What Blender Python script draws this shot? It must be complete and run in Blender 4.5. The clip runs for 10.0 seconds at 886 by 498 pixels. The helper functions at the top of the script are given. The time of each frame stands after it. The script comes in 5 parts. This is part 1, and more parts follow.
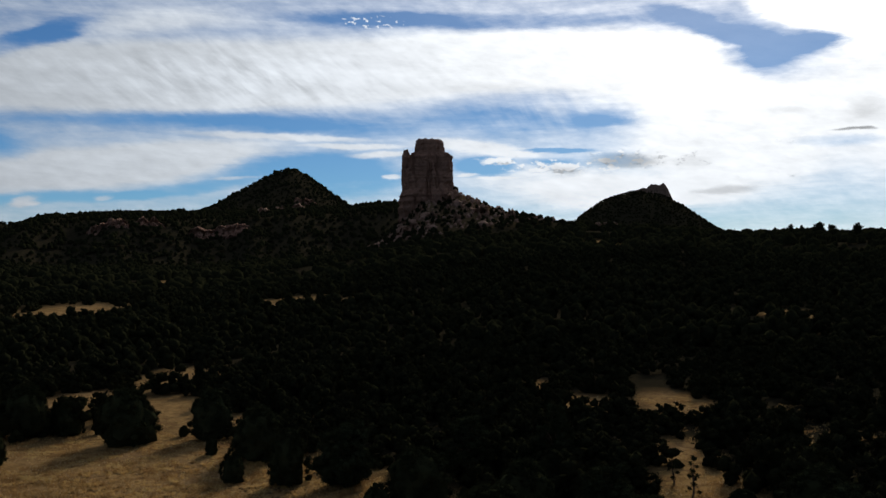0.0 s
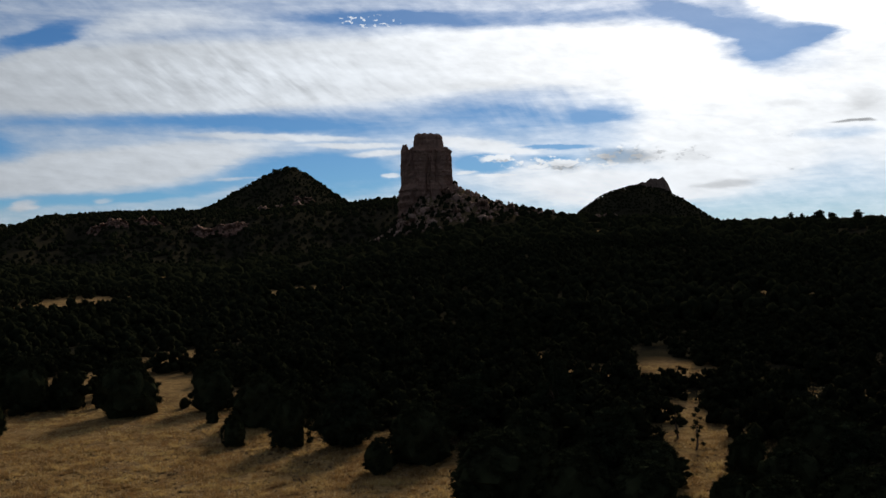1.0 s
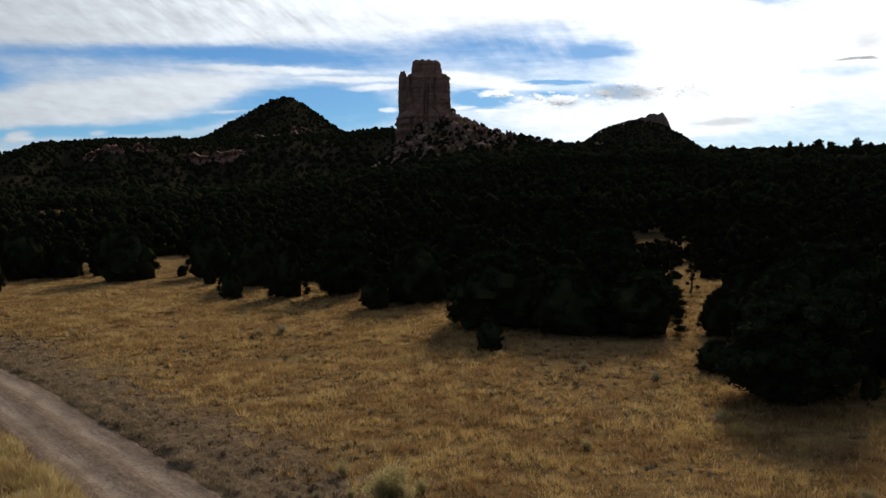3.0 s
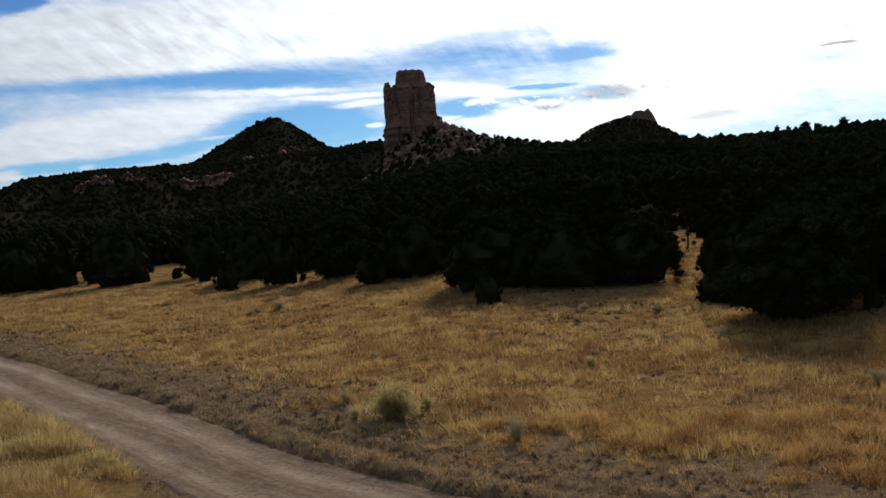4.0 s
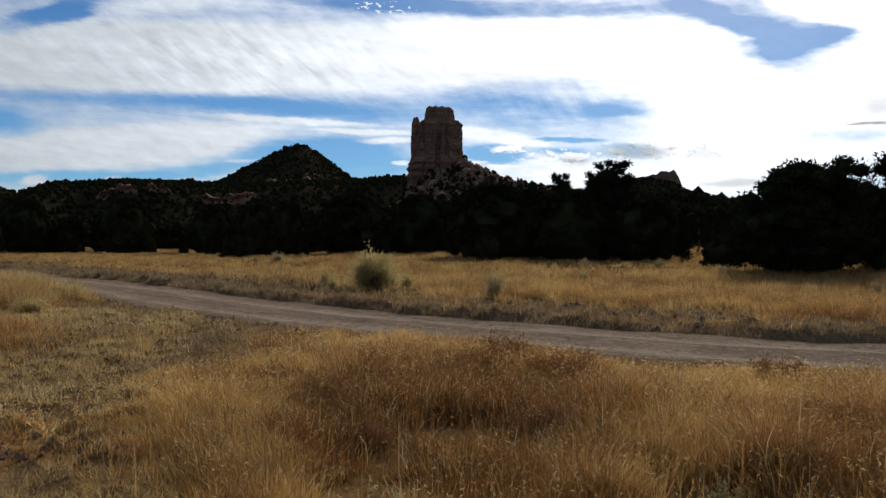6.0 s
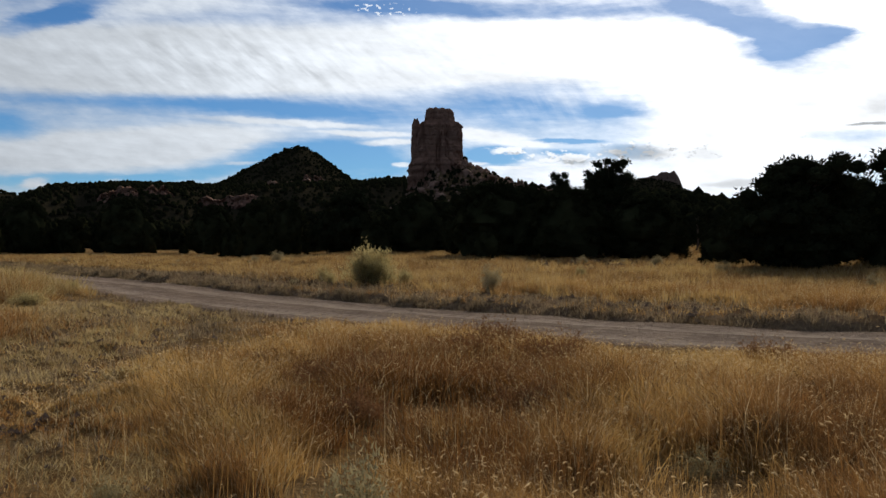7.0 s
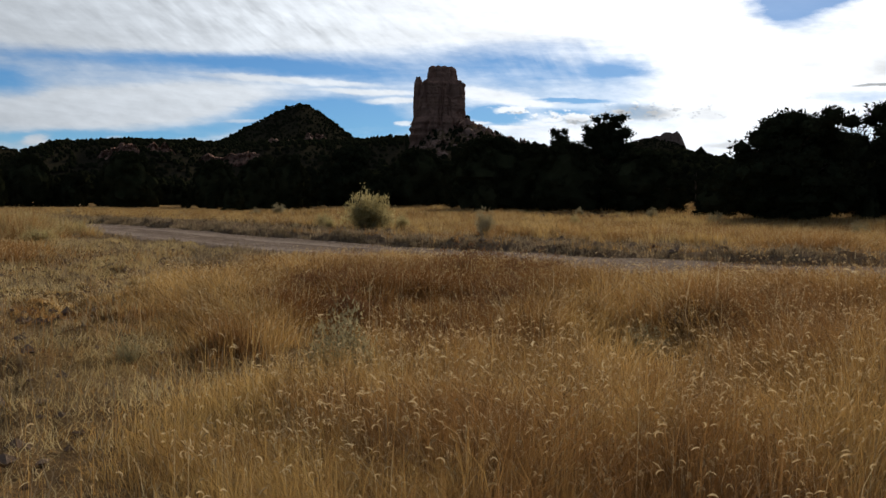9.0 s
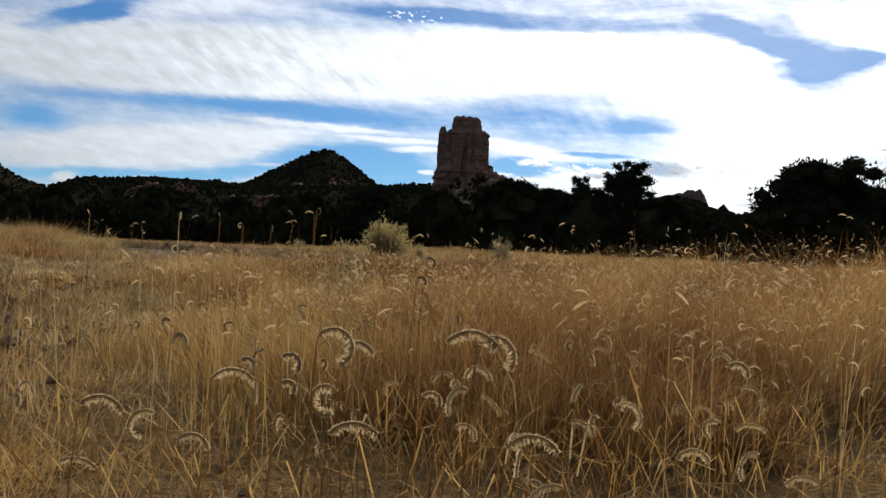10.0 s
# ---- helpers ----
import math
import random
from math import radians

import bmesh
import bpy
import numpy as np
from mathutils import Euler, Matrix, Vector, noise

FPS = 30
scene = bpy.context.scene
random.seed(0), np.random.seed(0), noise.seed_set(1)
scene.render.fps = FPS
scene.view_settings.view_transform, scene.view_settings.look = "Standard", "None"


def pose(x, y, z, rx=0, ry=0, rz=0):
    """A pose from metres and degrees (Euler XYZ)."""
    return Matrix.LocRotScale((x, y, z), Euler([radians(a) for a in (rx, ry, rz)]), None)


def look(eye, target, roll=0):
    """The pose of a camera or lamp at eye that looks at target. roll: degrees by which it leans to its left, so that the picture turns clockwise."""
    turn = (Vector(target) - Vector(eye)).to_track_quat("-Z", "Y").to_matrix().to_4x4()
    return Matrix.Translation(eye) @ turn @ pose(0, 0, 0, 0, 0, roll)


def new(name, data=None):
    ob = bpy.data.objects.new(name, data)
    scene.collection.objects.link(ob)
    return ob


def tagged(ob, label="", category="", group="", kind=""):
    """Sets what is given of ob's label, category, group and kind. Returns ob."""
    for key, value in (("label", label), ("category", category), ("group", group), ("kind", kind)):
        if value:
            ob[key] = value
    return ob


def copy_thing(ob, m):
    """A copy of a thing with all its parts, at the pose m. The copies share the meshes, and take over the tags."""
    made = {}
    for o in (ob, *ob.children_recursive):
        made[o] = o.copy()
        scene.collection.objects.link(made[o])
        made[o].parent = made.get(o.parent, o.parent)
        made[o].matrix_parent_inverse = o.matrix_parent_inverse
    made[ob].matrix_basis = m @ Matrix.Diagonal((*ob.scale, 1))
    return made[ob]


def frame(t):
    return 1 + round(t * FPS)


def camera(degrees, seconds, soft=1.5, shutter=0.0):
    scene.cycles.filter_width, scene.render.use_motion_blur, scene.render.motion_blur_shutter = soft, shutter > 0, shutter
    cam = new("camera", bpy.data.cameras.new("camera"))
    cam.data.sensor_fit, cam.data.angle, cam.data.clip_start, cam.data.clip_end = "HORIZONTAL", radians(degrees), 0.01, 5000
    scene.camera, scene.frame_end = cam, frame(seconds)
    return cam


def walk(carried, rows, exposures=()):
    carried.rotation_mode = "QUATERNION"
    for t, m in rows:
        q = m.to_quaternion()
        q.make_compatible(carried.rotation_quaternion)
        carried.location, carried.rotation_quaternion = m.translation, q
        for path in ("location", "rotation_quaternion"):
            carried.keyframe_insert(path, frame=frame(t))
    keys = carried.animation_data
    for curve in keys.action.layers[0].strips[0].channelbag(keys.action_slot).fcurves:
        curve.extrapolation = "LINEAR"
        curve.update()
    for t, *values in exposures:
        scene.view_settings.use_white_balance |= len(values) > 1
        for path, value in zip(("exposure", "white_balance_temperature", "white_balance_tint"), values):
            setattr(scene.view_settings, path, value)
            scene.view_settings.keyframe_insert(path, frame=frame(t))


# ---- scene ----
def gimbal(x, y, z, yaw, pitch, roll):
    """A camera pose: yaw to the left, pitch up, roll to the right, in degrees."""
    return pose(x, y, z, 90 + pitch, 0, yaw) @ pose(0, 0, 0, 0, 0, -roll)


cam = camera(50.0, 10.0)
PATH = [
    (0, gimbal(-0.45, -1.30, 20.95, 0.00, 0.26, 0.81)),
    (0.5, gimbal(-0.50, -1.19, 19.16, -0.01, -0.21, 2.38)),
    (1, gimbal(-0.42, -0.76, 17.37, 0.02, 0.14, 1.63)),
    (1.5, gimbal(-0.52, -0.83, 15.48, -0.15, -0.93, 0.96)),
    (2, gimbal(-0.52, -0.83, 13.89, -0.13, -0.37, -0.44)),
    (2.5, gimbal(-0.48, -0.53, 11.94, -0.17, -0.23, 2.74)),
    (3, gimbal(-0.63, -0.91, 9.76, -0.07, -3.74, 1.07)),
    (3.2, gimbal(-0.68, -0.91, 8.92, -0.23, -3.25, -1.03)),
    (4.3, gimbal(-0.67, -0.48, 5.93, -0.30, -2.96, 7.11)),
    (4.5, gimbal(-0.61, -0.32, 5.41, -0.26, -2.20, 7.57)),
    (5, gimbal(-0.41, -0.17, 3.90, 0.13, -2.18, 4.06)),
    (5.2, gimbal(-0.34, -0.07, 3.37, 0.40, -2.37, 2.81)),
    (6.3, gimbal(-0.04, 0.11, 1.33, 0.43, -0.10, -0.71)),
    (6.5, gimbal(-0.01, 0.04, 1.32, 0.44, -0.47, 0.43)),
    (7, gimbal(0.00, 0.00, 1.39, 0.52, -0.42, -0.22)),
    (7.5, gimbal(-0.00, -0.04, 1.42, 0.44, -0.09, 3.04)),
    (8, gimbal(0.07, -0.35, 1.45, 0.55, -0.63, 1.69)),
    (8.5, gimbal(0.17, -0.53, 1.32, 0.64, 0.21, -0.67)),
    (9, gimbal(0.18, -0.79, 1.00, 0.61, -2.86, -0.58)),
    (9.5, gimbal(0.19, -0.73, 0.79, 0.84, 0.33, 0.82)),
    (10, gimbal(0.28, -0.90, 0.46, 1.87, 0.07, -2.62)),
]
walk(cam, PATH, [(0, -0.22), (2, -0.30), (3, 0.05), (4.3, 0.22), (5.2, 0.18), (6.5, -0.04), (9, -0.04), (9.6, 0.05), (10, 0.18)])

# ---- sky and sun ----
SUN_AZ, SUN_EL = 17.0, 25.0


class N:
    """A value in a node tree that can be reckoned with."""

    def __init__(self, tree, sock):
        self.t, self.s = tree, sock

    def op(self, kind, *others):
        n = self.t.nodes.new("ShaderNodeMath")
        n.operation = kind
        for i, v in enumerate((self, *others)):
            if isinstance(v, N):
                self.t.links.new(v.s, n.inputs[i])
            else:
                n.inputs[i].default_value = v
        return N(self.t, n.outputs[0])

    def __add__(self, o): return self.op("ADD", o)
    def __sub__(self, o): return self.op("SUBTRACT", o)
    def __mul__(self, o): return self.op("MULTIPLY", o)
    def __truediv__(self, o): return self.op("DIVIDE", o)

    def ramp(self, a, b, lo=0.0, hi=1.0):
        n = self.t.nodes.new("ShaderNodeMapRange")
        n.interpolation_type = "SMOOTHSTEP"
        for i, v in enumerate((self, a, b, lo, hi)):
            if isinstance(v, N):
                self.t.links.new(v.s, n.inputs[i])
            else:
                n.inputs[i].default_value = v
        return N(self.t, n.outputs[0])


def vec(tree, x, y, z):
    n = tree.nodes.new("ShaderNodeCombineXYZ")
    for i, v in enumerate((x, y, z)):
        if isinstance(v, N):
            tree.links.new(v.s, n.inputs[i])
        else:
            n.inputs[i].default_value = v
    return N(tree, n.outputs[0])


def noise_tex(tree, vector, scale=1.0, detail=4.0, rough=0.55, distort=0.0, color=False):
    n = tree.nodes.new("ShaderNodeTexNoise")
    n.inputs["Scale"].default_value, n.inputs["Detail"].default_value = scale, detail
    n.inputs["Roughness"].default_value, n.inputs["Distortion"].default_value = rough, distort
    if vector is not None:
        tree.links.new(vector.s, n.inputs["Vector"])
    return N(tree, n.outputs["Color" if color else "Fac"])


def mix(tree, fac, a, b):
    n = tree.nodes.new("ShaderNodeMix")
    n.data_type = "RGBA"
    for sock, v in ((n.inputs[0], fac), (n.inputs[6], a), (n.inputs[7], b)):
        if isinstance(v, N):
            tree.links.new(v.s, sock)
        elif isinstance(v, (int, float)):
            sock.default_value = v
        else:
            sock.default_value = (*v, 1.0)
    return N(tree, n.outputs[2])


def split(tree, v):
    n = tree.nodes.new("ShaderNodeSeparateXYZ")
    tree.links.new(v.s, n.inputs[0])
    return [N(tree, o) for o in n.outputs]


# clouds: azimuth, elevation, half-width, half-height in degrees, rise to the right, firmness of the edge, weight
SHEETS = (
    (-12.4, 10.51, 23.2, 1.99, 0.04, 3, 0.85), (5.1, 11.41, 11.1, 1.69, 0.015, 3, 0.75), (17.4, 6.95, 5.9, 3.35, -0.035, 2, 1.0), (28.0, 8.09, 6.0, 4.39, -0.071, 2, 0.9),
    (11.4, 10.54, 4.6, 1.93, -0.034, 2, 0.5), (21.9, 13.17, 3.8, 0.95, -0.207, 3, 0.85), (25.3, 11.83, 1.9, 1.47, -0.093, 2, 0.8), (-20.6, 5.05, 8.1, 1.14, 0.086, 2, 0.85),
    (-15.6, 5.8, 5.4, 0.98, 0.121, 2, 0.45), (-16.6, 13.37, 4.1, 0.68, 0.119, 1, 0.35), (6.8, 4.37, 5.0, 0.94, -0.006, 2, 0.4), (11.1, 3.33, 5.9, 1.0, -0.008, 2, 0.85))
OPENINGS = (
    (-23.1, 12.19, 3.0, 0.6, 0.37, 2, -0.75), (-24.4, 11.06, 2.0, 0.36, 0.137, 1, -0.25), (-3.8, 13.8, 5.1, 0.51, 0.007, 2, -0.55), (5.1, 13.66, 8.7, 0.48, -0.019, 2, -0.25),
    (14.9, 13.06, 2.8, 0.68, -0.357, 2, -0.4), (18.8, 11.07, 1.9, 1.45, -0.162, 1, -0.92), (17.1, 12.31, 1.9, 0.77, -0.362, 1, -0.3), (21.7, 11.47, 1.6, 0.5, 0.074, 1, -0.85),
    (-16.6, 7.96, 6.0, 0.38, 0.003, 1, -0.42), (-8.1, 7.64, 6.6, 0.6, -0.029, 1, -0.5), (-25.1, 6.28, 1.7, 0.79, 0.004, 1, -0.5))
LOW_OPENINGS = (
    (-8.1, 5.24, 5.0, 0.74, 0.036, 2, -0.65), (-5.4, 4.34, 3.7, 0.88, 0.01, 2, -0.5), (-21.8, 3.43, 6.2, 0.32, 0.027, 2, -0.5), (-15.6, 3.84, 3.8, 0.39, 0.142, 2, -0.4),
    (3.4, 7.9, 3.9, 0.87, -0.006, 2, -0.32), (9.6, 7.82, 2.3, 0.53, 0.03, 1, -0.55), (2.4, 5.12, 2.5, 0.57, -0.061, 3, -0.7), (6.8, 6.04, 2.3, 0.15, -0.04, 2, -0.75),
    (6.9, 5.3, 2.0, 0.27, -0.068, 1, -0.6), (22.5, 5.98, 3.0, 0.43, -0.02, 2, -0.62), (4.4, 9.78, 5.4, 0.23, -0.011, 1, -0.18), (17.1, 6.32, 1.5, 0.64, 0.069, 1, -0.3))
STREAKS = (
    (-9.5, 7.05, 5.0, 0.2, -0.027, 2, 0.55), (-5.1, 6.49, 3.2, 0.18, -0.017, 2, 0.6), (-3.7, 5.91, 1.9, 0.24, 0.04, 2, 0.7), (-3.2, 4.6, 0.6, 0.14, 0.008, 2, 0.8),
    (2.4, 6.23, 3.6, 0.44, -0.132, 2, 0.7), (-23.7, 3.22, 0.8, 0.25, 0.128, 2, 0.8), (-19.3, 3.37, 0.5, 0.16, 0.024, 2, 0.7), (-12.4, 4.57, 1.3, 0.1, 0.121, 2, 0.4),
    (3.4, 4.48, 1.2, 0.08, -0.002, 2, 0.6), (1.2, 4.65, 0.7, 0.07, 0.001, 2, 0.5))
GREYS = (
    (11.1, 5.26, 2.0, 0.43, -0.065, 2, 0.5), (16.5, 3.44, 1.9, 0.26, 0.036, 2, 0.32), (23.6, 6.54, 1.0, 0.09, -0.047, 2, 0.6), (24.2, 7.43, 1.0, 0.55, -0.055, 1, 0.3),
    (7.8, 4.79, 0.9, 0.27, -0.008, 1, 0.25), (14.9, 5.09, 1.3, 0.33, -0.02, 1, 0.2), (20.2, 7.76, 1.6, 0.19, -0.046, 1, 0.12), (-22.7, 8.64, 8.8, 1.85, 0.064, 1, 0.1),
    (-16.6, 11.82, 8.2, 0.63, 0.061, 1, 0.12), (3.4, 9.72, 6.8, 0.33, -0.008, 1, 0.14))
PUFFS = ((6.9, 4.95, 2.2, 0.5, -0.05, 1, 1.0), (3.9, 5.4, 1.6, 0.4, -0.1, 1, 0.8), (11.2, 5.4, 2.6, 0.6, 0.0, 1, 1.0), (15.0, 5.3, 1.6, 0.6, 0.0, 1, 0.8),
         (19.5, 4.3, 2.6, 0.3, 0.0, 1, 0.8), (20.2, 6.0, 1.6, 0.3, 0.0, 1, 0.5))
FLECKS = ((-4.1, 13.7, 1.9, 0.4, -0.05, 2, 1.0),)


def cloud_field(az, el, rows):
    """Sum of soft-edged patches over the sky."""
    total = None
    for u, v, su, sv, rise, firm, w in rows:
        da = az - u
        du, dv = da / su, (el - v - da * rise) / sv
        d = du * du + dv * dv
        if firm > 1:
            d = d.op("POWER", float(firm))
        g = (d * -1.0).op("EXPONENT") * w
        total = g if total is None else total + g
    return total


def build_sky():
    world = bpy.data.worlds.new("sky")
    scene.world = world
    world.use_nodes = True
    t = world.node_tree
    t.nodes.clear()
    tc = t.nodes.new("ShaderNodeTexCoord")
    way = N(t, tc.outputs["Generated"])
    x, y, z = split(t, way)
    az0 = x.op("ARCTAN2", y) * (180 / math.pi)
    el0 = z.op("ARCSINE") * (180 / math.pi)
    # slow and quick warps of the cloud sheets, so that their edges wander and fray
    slow = split(t, noise_tex(t, vec(t, az0 * 0.16, el0 * 0.5, 3.0), 1.0, 3.0, 0.5, color=True))
    quick = split(t, noise_tex(t, vec(t, az0 * 0.7, el0 * 2.4, 9.0), 1.0, 5.0, 0.65, color=True))
    az = az0 + (slow[0] - 0.5) * 2.6 + (quick[0] - 0.5) * 1.4
    el = el0 + (slow[1] - 0.5) * 0.5 + (quick[1] - 0.5) * 0.36
    streak = noise_tex(t, vec(t, az0 * 0.09, el0 * 0.9 - az0 * 0.02, 1.0), 1.0, 9.0, 0.62, 0.4)
    ripple = noise_tex(t, vec(t, az * 0.75 + el * 1.3, el * 2.6 + az * 0.35, 4.0), 1.0, 4.0, 0.55, 0.3)
    fish = noise_tex(t, vec(t, (az0 * 0.6 + el0 * 0.8) * 1.9, (az0 * 0.8 - el0 * 0.6) * 0.42, 6.0), 1.0, 3.0, 0.5, 0.3)
    puff = noise_tex(t, vec(t, az0 * 0.55, el0 * 1.1, 7.0), 1.0, 8.0, 0.62, 0.2)
    fan = noise_tex(t, vec(t, (az0 - 14.0 + el0 * 0.55) * 0.9, el0 * 0.12, 5.0), 1.0, 3.0, 0.5)
    cover = (streak - 0.5) * 0.75 + (puff - 0.5) * 0.35 + 0.40
    for rows in (SHEETS, OPENINGS, LOW_OPENINGS, STREAKS):
        cover = cover + cloud_field(az, el, rows)
    scales = cloud_field(az0, el0, ((-12.0, 10.2, 9.0, 1.9, 0.0, 1, 1.0),))
    rays = cloud_field(az0, el0, ((6.5, 8.3, 4.5, 1.3, 0.0, 1, 1.0),))
    alpha = (cover + (ripple - 0.5) * 0.16 + (fish - 0.5) * (scales * 0.5 + 0.12) + (fan - 0.45) * rays * 0.8).ramp(-0.22, 1.02)
    # heaped small clouds, lit from behind and grey below
    heap = noise_tex(t, vec(t, az0 * 1.05, el0 * 1.9, 2.0), 1.0, 7.0, 0.55)
    above = noise_tex(t, vec(t, az0 * 1.05, (el0 + 0.22) * 1.9, 2.0), 1.0, 7.0, 0.55)
    heaps_at = cloud_field(az0, el0, PUFFS).op("MINIMUM", 1.0)
    heaps = (heap + heaps_at * 0.12).ramp(0.52, 0.66) * heaps_at.ramp(0.05, 0.5)
    fleck = noise_tex(t, vec(t, az0 * 2.6, el0 * 5.0, 8.0), 1.0, 3.0, 0.5)
    flecks = fleck.ramp(0.54, 0.64) * cloud_field(az0, el0, FLECKS).ramp(0.1, 0.6)
    alpha = alpha.op("MAXIMUM", heaps).op("MAXIMUM", flecks * 0.8)
    s = look((0, 0, 0), (math.sin(radians(SUN_AZ)) * math.cos(radians(SUN_EL)),
                         math.cos(radians(SUN_AZ)) * math.cos(radians(SUN_EL)), math.sin(radians(SUN_EL))))
    sun_way = -(s.to_3x3() @ Vector((0, 0, 1)))
    near = (x * sun_way.x + y * sun_way.y + z * sun_way.z).op("MAXIMUM", 0.0)
    glow = near.op("POWER", 14.0)
    halo = near.op("POWER", 2.0)
    # brightness of the sheets: thick parts are greyer, and all of them brighten towards the sun
    shade = (ripple - 0.5) * 0.22 + (fish - 0.5) * (scales * 0.8 + 0.12) + (puff - 0.5) * 0.35 + (streak - 0.5) * 0.3 + 1.0
    shade = shade * (cloud_field(az, el, GREYS) * -1.0 + 1.0)
    shade = shade * ((above - heap).ramp(-0.02, 0.10) * heaps * -0.42 + 1.0)
    bright = (halo * 5.9 + glow * 5.2 + 2.2) * shade
    white = mix(t, glow, (0.885, 0.96, 1.05), (1.02, 1.0, 0.975))
    cloud = t.nodes.new("ShaderNodeVectorMath")
    cloud.operation = "SCALE"
    t.links.new(white.s, cloud.inputs[0])
    t.links.new(bright.s, cloud.inputs["Scale"])
    sky = t.nodes.new("ShaderNodeTexSky")
    sky.sky_type, sky.sun_disc = "NISHITA", False
    sky.sun_elevation, sky.sun_rotation = radians(SUN_EL), radians(SUN_AZ)
    sky.altitude, sky.air_density, sky.dust_density, sky.ozone_density = 2200, 1.0, 0.15, 2.5
    blue = t.nodes.new("ShaderNodeVectorMath")
    blue.operation = "MULTIPLY"
    t.links.new(sky.outputs[0], blue.inputs[0])
    blue.inputs[1].default_value = (0.275, 0.45, 0.60)
    alpha = alpha.op("MAXIMUM", glow * 0.22)
    total = mix(t, alpha, N(t, blue.outputs[0]), N(t, cloud.outputs[0]))
    bg = t.nodes.new("ShaderNodeBackground")
    bg.inputs[1].default_value = 0.12
    out = t.nodes.new("ShaderNodeOutputWorld")
    t.links.new(total.s, bg.inputs[0])
    t.links.new(bg.outputs[0], out.inputs[0])
    return sun_way


sun_way = build_sky()
sun = new("sun", bpy.data.lights.new("sun", "SUN"))
sun.data.energy, sun.data.angle, sun.data.color = 2.9, radians(12.0), (1.0, 0.89, 0.73)
sun.matrix_world = look(sun_way * 100, (0, 0, 0))


# ---- materials ----
def material(name):
    m = bpy.data.materials.new(name)
    m.use_nodes = True
    t = m.node_tree
    t.nodes.clear()
    out = t.nodes.new("ShaderNodeOutputMaterial")
    b = t.nodes.new("ShaderNodeBsdfPrincipled")
    t.links.new(b.outputs[0], out.inputs[0])
    return m, t, b, out


def position(t):
    return N(t, t.nodes.new("ShaderNodeNewGeometry").outputs["Position"])


def scaled(t, v, sx, sy, sz):
    n = t.nodes.new("ShaderNodeVectorMath")
    n.operation = "MULTIPLY"
    t.links.new(v.s, n.inputs[0])
    n.inputs[1].default_value = (sx, sy, sz)
    return N(t, n.outputs[0])


def island(t):
    return N(t, t.nodes.new("ShaderNodeNewGeometry").outputs["Random Per Island"])


def attr(t, name):
    n = t.nodes.new("ShaderNodeAttribute")
    n.attribute_name = name
    return N(t, n.outputs["Fac"])


def bump(t, b, height, distance, strength=0.6):
    n = t.nodes.new("ShaderNodeBump")
    n.inputs["Strength"].default_value, n.inputs["Distance"].default_value = strength, distance
    t.links.new(height.s, n.inputs["Height"])
    t.links.new(n.outputs[0], b.inputs["Normal"])


def set_in(t, b, name, v):
    if isinstance(v, N):
        t.links.new(v.s, b.inputs[name])
    else:
        b.inputs[name].default_value = v


def see_through(t, b, out, color, amount):
    """Thin leaf: part of the light passes through it."""
    tr = t.nodes.new("ShaderNodeBsdfTranslucent")
    t.links.new(color.s, tr.inputs[0])
    mx = t.nodes.new("ShaderNodeMixShader")
    mx.inputs[0].default_value = amount
    t.links.new(b.outputs[0], mx.inputs[1])
    t.links.new(tr.outputs[0], mx.inputs[2])
    t.links.new(mx.outputs[0], out.inputs[0])


def make_ground():
    m, t, b, _ = material("ground_soil")
    p = position(t)
    big, mid, fine = noise_tex(t, p, 0.25, 5), noise_tex(t, p, 2.3, 6, 0.65), noise_tex(t, p, 22.0, 5, 0.7)
    straw = mix(t, mid.ramp(0.3, 0.7), (0.42, 0.268, 0.105), (0.30, 0.175, 0.068))
    dirt = mix(t, mid.ramp(0.35, 0.68), (0.32, 0.22, 0.135), (0.20, 0.135, 0.082))
    # woodland litter, with the shade under the trees put into its colour
    shaded_duff = mix(t, big.ramp(0.4, 0.65), (0.017, 0.017, 0.010), (0.027, 0.024, 0.014))
    straw = mix(t, big.ramp(0.45, 0.62, 0.0, 0.75), straw, (0.22, 0.125, 0.048))
    c = mix(t, attr(t, "bare"), straw, dirt)
    lump = noise_tex(t, p, 9.0, 5, 0.7)
    c = mix(t, lump.ramp(0.54, 0.68, 0.0, 0.5), c, (0.085, 0.05, 0.032))
    c = mix(t, lump.ramp(0.46, 0.34, 0.0, 0.5), c, (0.40, 0.285, 0.15))
    mat = noise_tex(t, p, 1.05, 5, 0.62)
    c = mix(t, mat.ramp(0.5, 0.64, 0.0, 0.65), c, (0.15, 0.09, 0.045))
    c = mix(t, mat.ramp(0.44, 0.32, 0.0, 0.45), c, (0.46, 0.31, 0.135))
    c = mix(t, attr(t, "wood"), c, shaded_duff)
    c = mix(t, fine.ramp(0.35, 0.75, 0.0, 0.55), c, (0.06, 0.042, 0.028))
    set_in(t, b, "Base Color", c)
    set_in(t, b, "Roughness", 0.95)
    set_in(t, b, "Specular IOR Level", 0.0)
    bump(t, b, mid * 0.5 + lump * 0.8 + fine * 0.3, 0.16, 1.0)
    return m


